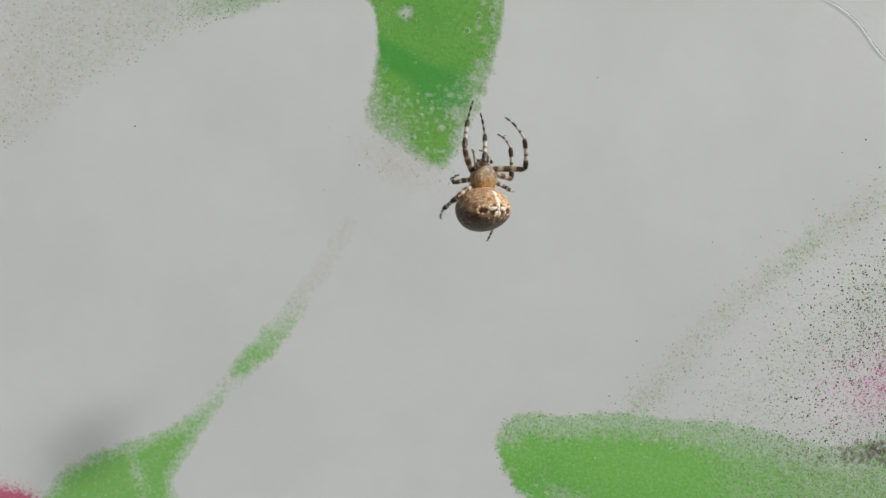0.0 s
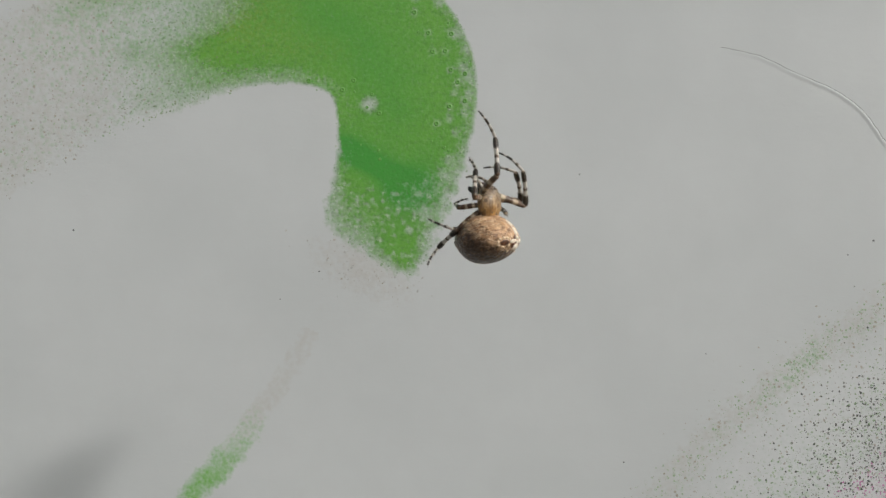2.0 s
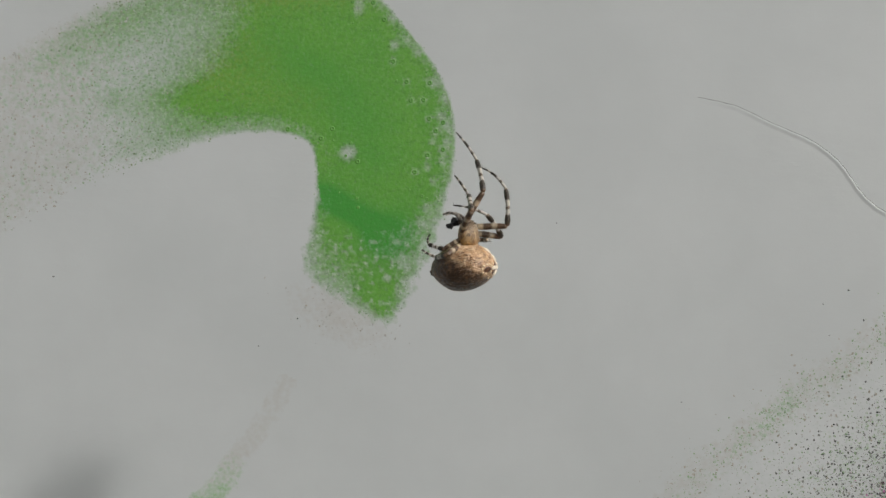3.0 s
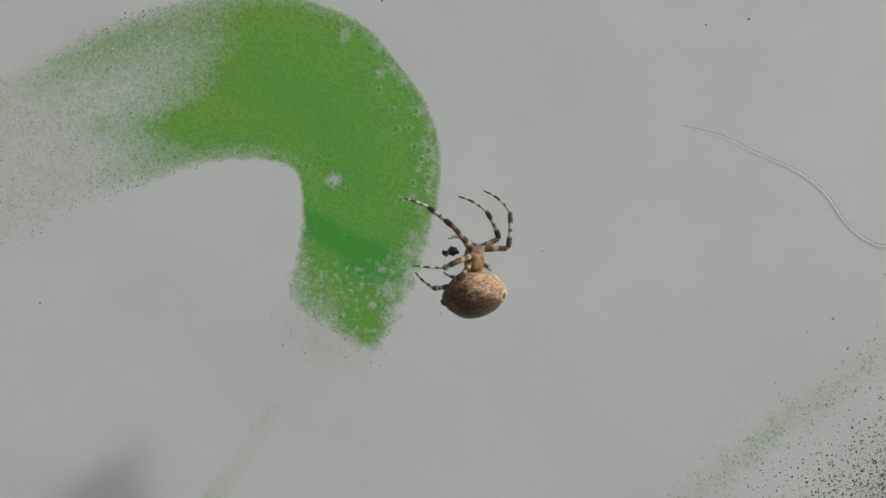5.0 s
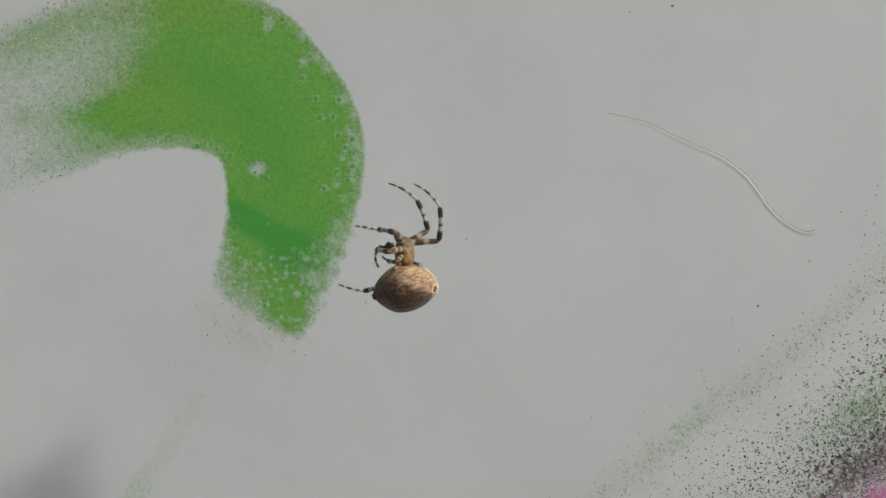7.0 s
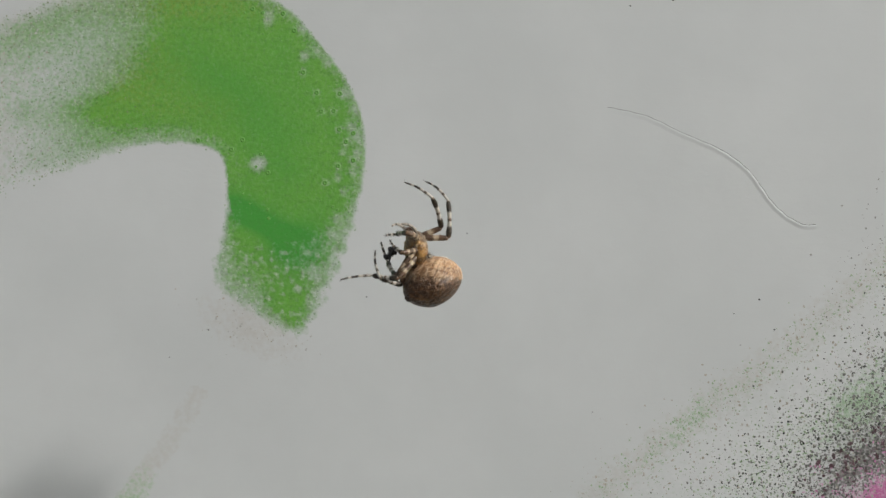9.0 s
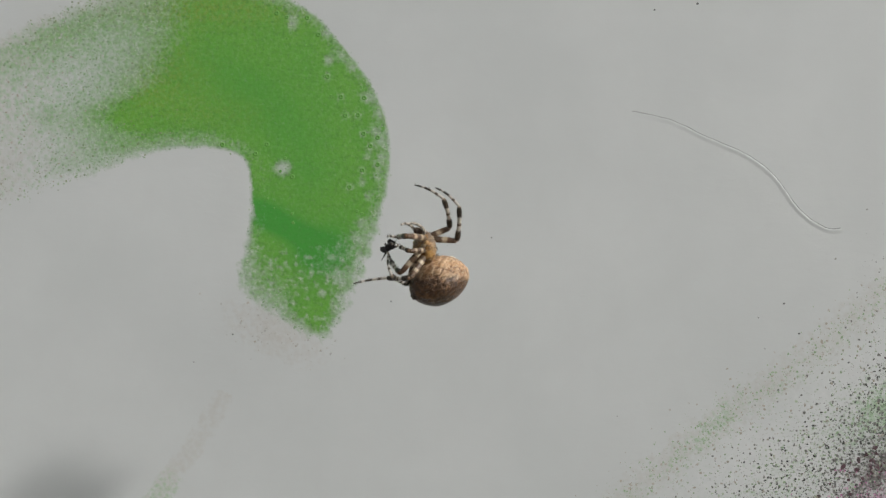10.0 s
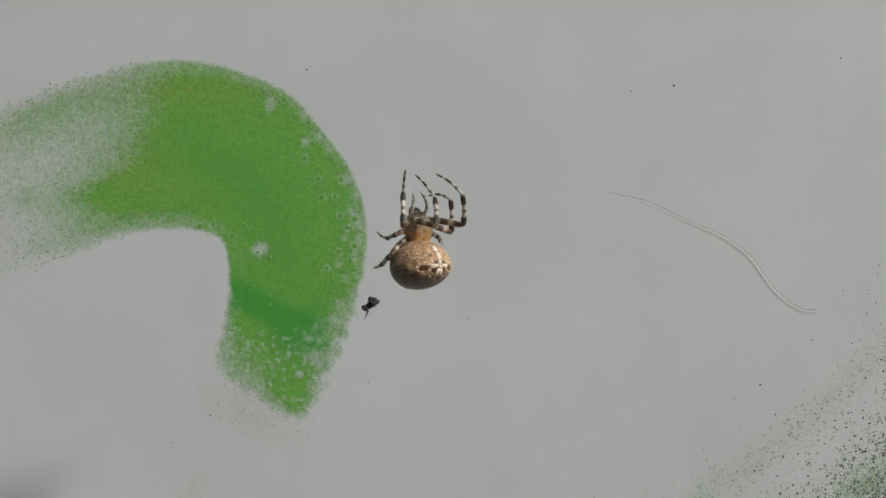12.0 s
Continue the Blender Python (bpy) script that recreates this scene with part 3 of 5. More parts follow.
sprayed("green_hook", "green sprayed hook-shaped stroke with speckled fading edges", (-340, -64, 664, 660), 4, ("hook", "ochre", "mint"), 0.000009)
sprayed("green_bar", "broad green sprayed stroke with a rounded end", (620, 1040, 1400, 1260), 4, ("bar",), 0.000008)
sprayed("green_streak", "thin green streak that widens into a patch", (-260, 630, 404, 1260), 4, ("thin",), 0.000007)
sprayed("overspray", "pale mottled overspray in white, pink, maroon and green", (780, 430, 1640, 1190), 4, ("haze", "mint", "ochre", "maroon", "pink"), 0.000006)
sprayed("red_smudge", "crimson sprayed patch beside the green streak", (-360, 1160, -190, 1260), 4, ("red",), 0.000005)


def spatter(name, label, material, seed, count, box, density, small, large):
    """Dried droplets on the wall, thrown by chance after a density."""
    rng = np.random.default_rng(seed)
    x, y = rng.uniform(box[0], box[2], count * 40), rng.uniform(box[1], box[3], count * 40)
    keep = rng.random(len(x)) < density(x, y)
    x, y = x[keep][:count], y[keep][:count]
    r = small + (large - small) * rng.random(len(x)) ** 3.0
    lift = rng.uniform(0.00003, 0.00006, len(x))
    verts, faces = [], []
    for cx, cy, cr, cl in zip(x, y, r, lift):
        start, n = len(verts), 7
        turn, long, ang = rng.uniform(0, 6.28), rng.uniform(1.0, 1.35), rng.uniform(0, 3.14)
        verts.append(on_wall(cx, cy, cl + cr * UNIT * 0.05))
        for k in range(n):
            a = turn + k * math.tau / n
            q = cr * rng.uniform(0.82, 1.15)
            u, v = q * long * math.cos(a), q / long * math.sin(a)
            verts.append(on_wall(cx + u * math.cos(ang) - v * math.sin(ang), cy + u * math.sin(ang) + v * math.cos(ang), cl - 0.000006))
        faces += [(start, start + 1 + (k + 1) % n, start + 1 + k) for k in range(n)]
    me = bpy.data.meshes.new(name)
    me.from_pydata(verts, [], faces)
    me.shade_smooth()
    me.materials.append(material)
    ob = new(name, me)
    ob.parent = wall
    return tagged(ob, label, kind="stuff")


def mist_dark(x, y):
    d = mist_depth(x, y)
    thick = ease(22, 270, d) ** 1.4 * ease(1060, 1540, x + 0.05 * (y - 700)) * (1 - 0.9 * ease(0.25, 0.7, pink_cover(x, y)))
    return np.clip(0.9 * thick * (1 - 0.55 * near(x, y, 1370, 1020, 150, 60, -0.5)) + 0.012 * ease(-60, 10, d) * ease(1250, 1450, x) + 0.10 * near(x, y, 1610, 480, 80, 130), 0, 1) * ease(1170, 1100, y) * (1 - 0.45 * ease(880, 980, y))


def mist_coarse(x, y):
    return mist_dark(x, y) ** 2 * ease(1360, 1520, x)


def mist_maroon(x, y):
    return np.clip(near(x, y, 1520, 815, 75, 28, -0.6) + 0.03 * near(x, y, 1560, 640, 50, 40), 0, 1) * (1 - ease(0.3, 0.7, pink_cover(x, y)))


def wing_dots(x, y):
    d = depth_inside(x, y, HOOK)
    return ease(-16, 10, d) * ease(330, 200, x) * (0.25 + 0.75 * ease(70, 20, d)) * ease(-90, 180, x) * (0.5 + near(x, y, 80, 46, 210, 50, -0.40))


def mist_ochre(x, y):
    d = mist_depth(x, y)
    return np.clip(0.5 * np.exp(-((d - 30) / 40) ** 2) + 0.25 * ease(0, 80, d), 0, 1) * ease(1100, 1040, y)


def mist_pink(x, y):
    return np.clip(0.75 * near(x, y, 1410, 990, 120, 60, -0.55) + 0.9 * near(x, y, 1575, 880, 85, 55, -0.5) , 0, 1)


def hook_halo(x, y):
    d = depth_inside(x, y, HOOK)
    thin = ease(0.95, 0.45, hook_cover(x, y))
    return np.clip(ease(-9, 6, d) * thin * (0.05 + 0.95 * ease(-80, 200, x)), 0, 1)


def hook_faint(x, y):
    d = depth_inside(x, y, HOOK)
    wash = near(x, y, 450, 585, 75, 38, 0.35)
    return np.clip(ease(-14, 20, d) * ease(180, -20, x) * 0.6 + 0.5 * wash * (d < 0), 0, 1)


def bar_halo(x, y):
    d = depth_inside(x, y, BAR)
    return np.clip(ease(-14, 6, d) * ease(1.0, 0.5, bar_cover(x, y)) + 0.6 * ease(1050, 1350, x) * near(x, y, x, 1150, 1, 70), 0, 1)


def bar_thin(x, y):
    return ease(-10, 10, depth_inside(x, y, BAR)) * ease(1020, 1250, x)


spatter("dark_spatter", "fine black and brown spray specks on the grey paint", DARK_DROPS, 11, 10500, (1000, 300, 1640, 1180), mist_dark, 0.45, 2.2)
spatter("coarse_spatter", "coarse black and maroon spray drops on the grey paint", DARK_DROPS, 23, 1300, (1300, 430, 1640, 1000), mist_coarse, 1.5, 3.4)
spatter("maroon_spatter", "large maroon spray blots beside the pink patch", MAROON_DROPS, 21, 80, (1400, 580, 1640, 900), mist_maroon, 2.2, 5.2)
spatter("green_spatter", "fine green spray specks on the grey paint", SOFT_GREEN, 12, 3400, (820, 430, 1640, 1190), mist_green, 0.6, 1.9)
spatter("pale_spatter", "faint pale green spray specks on the grey paint", FAINT_GREEN, 19, 2000, (820, 430, 1640, 1190), mist_green, 0.7, 2.4)
spatter("ochre_spatter", "faint ochre spray specks on the grey paint", BROWN_DROPS, 13, 1300, (780, 430, 1640, 1110), mist_ochre, 0.7, 2.6)
spatter("pink_spatter", "pink spray specks round the pink patch", PINK_DROPS, 14, 5200, (1150, 640, 1640, 1120), mist_pink, 0.5, 2.3)
spatter("green_spatter", "green spray specks along the hook's edges", SOFT_GREEN, 15, 2600, (-330, -60, 670, 640), hook_halo, 0.6, 2.0)
spatter("olive_spatter", "dull olive spray specks along the fading arm", OLIVE_DROPS, 22, 560, (-330, -60, 360, 560), wing_dots, 0.6, 2.0)
spatter("faint_spatter", "faint grey overspray specks", GREY_DROPS, 16, 1100, (-340, -60, 600, 660), hook_faint, 0.8, 2.5)
spatter("ochre_spatter", "faint ochre overspray specks by the hook", BROWN_DROPS, 17, 600, (-340, 100, 600, 660), hook_faint, 0.8, 2.4)
spatter("green_spatter", "green spray specks along the broad stroke", GREEN_DROPS, 18, 2200, (625, 1040, 1400, 1260), bar_halo, 0.6, 2.2)
spatter("olive_spatter", "dull olive spray specks where the broad stroke thins", OLIVE_DROPS, 24, 1500, (1000, 1040, 1400, 1260), bar_thin, 0.6, 2.1)


def make_bead(x, y, r):
    """A burst paint blister: a small ring round a pit."""
    bm = bmesh.new()
    n = 14
    rings = [[bm.verts.new(on_wall(x + q * r * math.cos(a), y + q * r * math.sin(a), h)) for a in (k * math.tau / n for k in range(n))]
             for q, h in ((1.2, 0.00001), (0.95, 0.00010), (0.6, 0.00009), (0.35, 0.00003))]
    for a, b in zip(rings[:-1], rings[1:]):
        for k in range(n):
            bm.faces.new((a[k], b[k], b[(k + 1) % n], a[(k + 1) % n]))
    bm.faces.new(rings[-1][::-1])
    bmesh.ops.recalc_face_normals(bm, faces=bm.faces)
    return link("paint_blister", bm, BLISTER, wall)


for x, y in BEADS:
    make_bead(x, y, 3.6)
rng = random.Random(5)
for k in range(46):
    x, y = rng.uniform(430, 640), rng.uniform(10, 400)
    if 6 < depth_inside(np.array([x]), np.array([y]), HOOK)[0] < 75:
        make_bead(x, y, rng.uniform(1.3, 2.6))


def make_ridge():
    """A hair-thin wrinkle in the grey paint, its shaded side a dark tube."""
    line = curve_through([(1076, 195), (1120, 203), (1160, 216), (1200, 236), (1250, 257), (1290, 277), (1325, 305), (1350, 337), (1375, 370), (1400, 390), (1425, 402), (1446, 401)], 6)
    line = line + np.array([[1.6 * noise.noise(Vector((i * 0.37, 0.0, 4.0))), 1.6 * noise.noise(Vector((i * 0.37, 7.0, 4.0)))] for i in range(len(line))])
    bm = bmesh.new()
    n = len(line)
    step = np.gradient(line, axis=0)
    aside = np.stack([-step[:, 1], step[:, 0]], -1) / np.hypot(*step.T)[:, None]  # to the lower side of the line
    rows = []
    for i in range(n):
        high = (0.000042 + 0.000075 * i / n) * (1 + 0.5 * noise.noise(Vector((i * 0.4, 3.0, 2.0)))) * min(1, (i + 1) / 8, (n - i) / 3)
        rows.append([bm.verts.new(on_wall(*(line[i] + aside[i] * u), h * high + 0.000004)) for u, h in ((0.0, -0.2), (1.0, 0.35), (2.2, 0.95), (3.0, 1.0), (5.5, 0.55), (10.0, -0.2))])
    for p, q in zip(rows[:-1], rows[1:]):
        for k in range(5):
            bm.faces.new((p[k], p[k + 1], q[k + 1], q[k]))
    wrinkle = link("paint_wrinkle", bm, WALL, wall, "thin raised wrinkle in the grey paint")
    # grey tube drawn as the shade on the wrinkle's upper side
    bm = bmesh.new()
    tube(bm, [on_wall(x, y, -0.000025) for x, y in line], [UNIT * max(0.55, (0.65 + 0.35 * i / n) + 0.4 * noise.noise(Vector((i * 0.5, 1.0, 9.0)))) for i in range(n)], 6, 1.0)
    link("wrinkle_shade_line", bm, WRINKLE_SHADE, wrinkle, "hair-thin grey line standing for the shade along the wrinkle")
    return wrinkle


make_ridge()


def make_rim():
    """The dried outer lip of the green stroke along its bend."""
    lip = HOOK[(HOOK[:, 0] > 500) & (HOOK[:, 1] > 5) & (HOOK[:, 1] < 330) & (HOOK[:, 1] < 700)]
    bm = bmesh.new()
    n = len(lip)
    pts = [(x + 2.0 * noise.noise(Vector((x * 0.06, y * 0.06, 1.0))), y) for x, y in lip]
    tube(bm, [on_wall(x, y, -0.00003) for x, y in pts], [UNIT * max(0.15, (0.7 + 1.6 * noise.noise(Vector((i * 0.35, 2.0, 0)))) * math.sin(math.pi * (i + 0.5) / n) ** 0.5) for i in range(n)], 8, 0.5)
    return link("paint_lip", bm, LIP, wall, "dull grey-green dried lip of the stroke")


make_rim()
for x, y, r in [(369, 591, 1.8), (827, 419, 1.4), (-64, 519, 2.0), (1191, 4, 2.6), (1115, 15, 1.8), (539, -23, 2.2), (1487, -45, 2.0), (649, 532, 1.6), (906, 926, 1.8), (1050, 735, 1.2), (300, 640, 1.2), (1345, 535, 2.2), (1372, 588, 2.0), (1300, 560, 1.4)]:
    bm = bmesh.new()
    blob(bm, on_wall(x, y, 0.0), (r * UNIT, 0.0001, r * UNIT * 0.8), u=9, v=6)
    link("speck", bm, SPECK, wall)


# ---- the spider: x to its right, y to its belly, z to its head; metres ----
MM = 0.001
LENGTHS = {"1": (6.2, 5.8, 5.5), "2": (5.9, 5.6, 5.4), "3": (3.1, 2.8, 3.1), "4": (4.6, 4.4, 5.3)}
HIPS = {"1": (1.25, 0.5, 1.5), "2": (1.6, 0.55, 0.7), "3": (1.6, 0.55, -0.3), "4": (1.2, 0.5, -1.1)}
ABD = (4.55, 5.0, 3.85)  # half width, half height, half length of the abdomen, mm


def abdomen_warp(c):
    """Shoulders on the back, a narrower belly that ends in the spinnerets, a flatter front."""
    x, y, z = c.x / (ABD[0] * MM), c.y / (ABD[1] * MM), c.z / (ABD[2] * MM)
    shoulder = math.exp(-((y + 0.55) / 0.42) ** 2 - ((z + 0.05) / 0.5) ** 2)
    x *= 1 + 0.05 * shoulder
    tail = max(0.0, y - 0.25)
    x *= 1 - 0.42 * tail ** 1.3
    z *= 1 - 0.34 * tail ** 1.3
    z -= 0.10 * tail
    y *= 1 + 0.05 * math.exp(-(x / 0.5) ** 2 - ((z + 0.1) / 0.5) ** 2) * (y < 0)
    slope = max(0.0, (-0.75 * y - z) / 1.25 - 0.52)
    y, z = y + 0.10 * slope, z + 0.14 * slope
    return Vector((x * ABD[0], y * ABD[1], z * ABD[2])) * MM


def on_back(x, z, lift=0.0):
    """A place on the abdomen's back, by mm across and along it."""
    y = -ABD[1] * math.sqrt(max(0.0, 1 - (x / ABD[0]) ** 2 - (z / ABD[2]) ** 2))
    c = abdomen_warp(Vector((x, y, z)) * MM)
    n = Vector((x / ABD[0] ** 2, y / ABD[1] ** 2, z / ABD[2] ** 2)).normalized()
    return c + n * lift, n


def back_spot(name, x, z, wide, long, turn, material, parent, thick=0.10):
    """A small raised spot that lies on the curve of the back."""
    bm = bmesh.new()
    c, n = on_back(x, z)
    u = Vector((1, 0, 0))
    u = (u - n * u.dot(n)).normalized()
    v = n.cross(u)
    if v.z < 0:
        v = -v
    a = radians(turn)
    u, v = u * math.cos(a) + v * math.sin(a), v * math.cos(a) - u * math.sin(a)
    seed = rng.uniform(0, 50)
    rings, n_side = [], 16
    for q, h in ((1.0, -0.03), (0.86, 0.55), (0.5, 0.95)):
        ring = []
        for k in range(n_side):
            ang = k * math.tau / n_side
            rag = 1 + 0.22 * noise.noise(Vector((math.cos(ang) * 1.3, math.sin(ang) * 1.3, seed)))
            fx, fz = (u * (wide * math.cos(ang) * q * rag) + v * (long * math.sin(ang) * q * rag)).x, (u * (wide * math.cos(ang) * q * rag) + v * (long * math.sin(ang) * q * rag)).z
            p, m = on_back(x + fx, z + fz, h * thick * MM)
            ring.append(bm.verts.new(p))
        rings.append(ring)
    for r0, r1 in zip(rings[:-1], rings[1:]):
        for k in range(n_side):
            bm.faces.new((r0[k], r0[(k + 1) % n_side], r1[(k + 1) % n_side], r1[k]))
    bm.faces.new(rings[-1])
    bmesh.ops.recalc_face_normals(bm, faces=bm.faces)
    return part(name, bm, material, parent)


def make_abdomen(spider):
    bm = bmesh.new()
    blob(bm, (0, 0, 0), [a * MM for a in ABD], u=56, v=36, warp=abdomen_warp)
    abdomen = part("abdomen", bm, ABDOMEN, spider, "round tan and brown abdomen with a white cross")
    # the cross: a long bar along the middle, arms to both sides, a lower spot
    for s in (-1, 1):
        for x, z, w, l in [(2.2, -0.32, 0.68, 0.50), (0.78, -0.78, 0.42, 0.50), (0.62, 0.55, 0.30, 0.34)]:
            back_spot("dark_patch", s * x, z, w, l, s * -15, RUST, abdomen, 0.05)
    for x, z, w, l, turn in [(0.0, 2.55, 0.40, 0.70, 0), (0.02, 1.45, 0.38, 0.74, 3), (0.0, 0.50, 0.30, 0.36, -4), (-0.92, -0.05, 0.66, 0.34, 16), (0.92, -0.05, 0.66, 0.34, -16),
                             (0.0, -0.18, 0.26, 0.26, 0), (-0.30, -0.98, 0.30, 0.58, -14), (0.30, -0.98, 0.30, 0.58, 14)]:
        back_spot("white_spot", x, z, w, l, turn, WHITE, abdomen, 0.16)
    for s in (-1, 1):
        for x, z, w, l in [(1.60, 0.22, 0.24, 0.20), (1.95, 0.46, 0.22, 0.18), (2.40, 0.46, 0.24, 0.17), (2.85, 0.24, 0.22, 0.17), (3.05, -0.22, 0.18, 0.24), (2.85, -0.80, 0.22, 0.18), (2.30, -1.02, 0.22, 0.16), (1.55, -0.72, 0.18, 0.24), (1.30, 0.62, 0.18, 0.2), (1.15, -1.75, 0.16, 0.22), (0.85, 1.7, 0.12, 0.22)]:
            back_spot("cream_spot", s * x, z, w, l, rng.uniform(-25, 25), CREAM, abdomen, 0.10)
    bm = bmesh.new()
    for x, y, z, r in [(0.28, 4.72, -0.75, 0.34), (-0.28, 4.72, -0.75, 0.34), (0.22, 4.6, -1.15, 0.3), (-0.22, 4.6, -1.15, 0.3)]:
        blob(bm, (x * MM, y * MM, z * MM), (r * MM, 0.55 * MM, r * MM), u=10, v=8)
    part("spinnerets", bm, FANG, abdomen, "dark spinnerets")
    bm = bmesh.new()
    for k in range(420):
        d = Vector((rng.gauss(0, 1), rng.gauss(0, 1), rng.gauss(0, 1))).normalized()
        p = abdomen_warp(Vector((d.x * ABD[0], d.y * ABD[1], d.z * ABD[2])) * MM)
        w = d + Vector((rng.uniform(-.5, .5), rng.uniform(-.5, .5), rng.uniform(-.8, .1)))
        bristle(bm, p - d * 0.02 * MM, w, rng.uniform(0.18, 0.42) * MM, 0.009 * MM)
    part("fine_hair", bm, HAIR, abdomen, "short pale hairs", )
    return abdomen


feelers = []


def make_prosoma(spider):
    """Carapace with a narrower head, eyes, jaws and feelers."""
    bm = bmesh.new()

    def shape(c):
        z = c.z / (2.7 * MM)
        w = 1.0 - 0.26 * ease(0.1, 0.8, z) + 0.25 * ease(-0.5, -1.0, z)
        high = 1.0 + 0.12 * ease(0.2, 0.8, z)
        groove = 0.16 * MM * math.exp(-(c.x / (0.22 * MM)) ** 2 - ((z + 0.2) / 0.35) ** 2) if c.y < 0 else 0.0
        return Vector((c.x * w, c.y * high + groove, c.z))

    blob(bm, (0, -0.1 * MM, 0), (2.5 * MM, 1.55 * MM, 2.7 * MM), u=32, v=24, warp=shape)
    carapace = part("carapace", bm, CARAPACE, spider, "orange-brown carapace with pale hairs")
    bm = bmesh.new()
    for k in range(300):
        d = Vector((rng.gauss(0, 1), rng.gauss(-0.5, 0.8), rng.gauss(0.25, 1))).normalized()
        p = shape(Vector((d.x * 2.5, d.y * 1.55, d.z * 2.7)) * MM) + Vector((0, -0.1 * MM, 0))
        w = d + Vector((rng.uniform(-.4, .4), rng.uniform(-.4, .4), rng.uniform(0.0, 1.2)))
        bristle(bm, p - d * 0.03 * MM, w, rng.uniform(0.2, 0.45) * MM, 0.009 * MM)
    part("fine_hair", bm, HAIR, carapace, "pale hairs")
    for x, y, z, r in [(0.3, -1.15, 2.1, 0.13), (-0.3, -1.15, 2.1, 0.13), (0.32, -0.75, 2.38, 0.15), (-0.32, -0.75, 2.38, 0.15), (1.0, -0.6, 1.95, 0.11), (-1.0, -0.6, 1.95, 0.11)]:
        bm = bmesh.new()
        blob(bm, (x * MM, y * MM, z * MM), (r * MM,) * 3, u=10, v=8)
        part("eye", bm, EYE_BLACK, carapace)
    for s in (-1, 1):
        bm = bmesh.new()
        blob(bm, (s * 0.5 * MM, 0.75 * MM, 2.35 * MM), (0.5 * MM, 0.62 * MM, 1.0 * MM), Matrix.Rotation(radians(-35), 4, "X"), u=14, v=10)
        tube(bm, [(s * 0.5 * MM, 1.15 * MM, 3.0 * MM), (s * 0.42 * MM, 1.45 * MM, 3.2 * MM), (s * 0.25 * MM, 1.75 * MM, 3.15 * MM)], [0.16 * MM, 0.11 * MM, 0.03 * MM], 8)
        part("jaw", bm, FANG, carapace, "dark brown jaw")
        bm = bmesh.new()
        pts = [(0, 0, 0), (s * 0.38, 0.3, 1.0), (s * 0.32, 1.1, 1.7), (s * 0.1, 2.1, 2.0), (s * -0.2, 3.0, 1.8)]
        line = curve_through(pts, 4)
        tube(bm, [Vector(p) * MM for p in line], [(0.31 - 0.17 * i / len(line)) * MM for i in range(len(line))], 9)
        for k in range(60):
            p = Vector(line[rng.randrange(2, len(line))]) * MM
            bristle(bm, p, (rng.gauss(0, 1), rng.gauss(0, 1), rng.gauss(0.4, 1)), rng.uniform(0.3, 0.6) * MM, 0.014 * MM)
        feelers.append((part("feeler", bm, PALP, carapace, "pale banded feeler"), Vector((s * 0.95, 0.55, 1.9)) * MM))
    bm = bmesh.new()
    blob(bm, (0, 0.7 * MM, 0.1 * MM), (1.25 * MM, 0.75 * MM, 1.7 * MM), u=18, v=12)
    tube(bm, [(0, 0.1 * MM, -2.2 * MM), (0, 0.1 * MM, -3.0 * MM)], [0.75 * MM, 0.6 * MM], 14)
    part("breastplate", bm, FANG, carapace, "dark breastplate")
    return carapace


def segment_mesh(name, length, profile, bristles, seed, bow):
    """One leg segment along z: a swelling bar with stiff hairs."""
    r = random.Random(seed)
    bm = bmesh.new()
    zs, ws = [p[0] for p in profile], [p[1] for p in profile]
    steps = [k / 14 for k in range(15)]
    zz = sorted(set(zs) | set(steps))
    tube(bm, [(bow * length * MM * math.sin(z * math.pi), 0, z * length * MM) for z in zz], [float(np.interp(z, zs, ws)) * MM for z in zz], 12)
    for k in range(bristles):
        z, a = r.uniform(0.03, 0.98), r.uniform(0, math.tau)
        w = float(np.interp(z, zs, ws)) * 0.92
        out = Vector((math.cos(a), math.sin(a), 0))
        bristle(bm, out * w * MM + Vector((bow * length * MM * math.sin(z * math.pi), 0, z * length * MM)), out + Vector((0, 0, r.uniform(0.5, 1.4))), r.uniform(0.22, 0.55) * MM, 0.016 * MM)
    bmesh.ops.recalc_face_normals(bm, faces=bm.faces)
    me = bpy.data.meshes.new(name)
    bm.to_mesh(me)
    bm.free()
    me.shade_smooth()
    return me


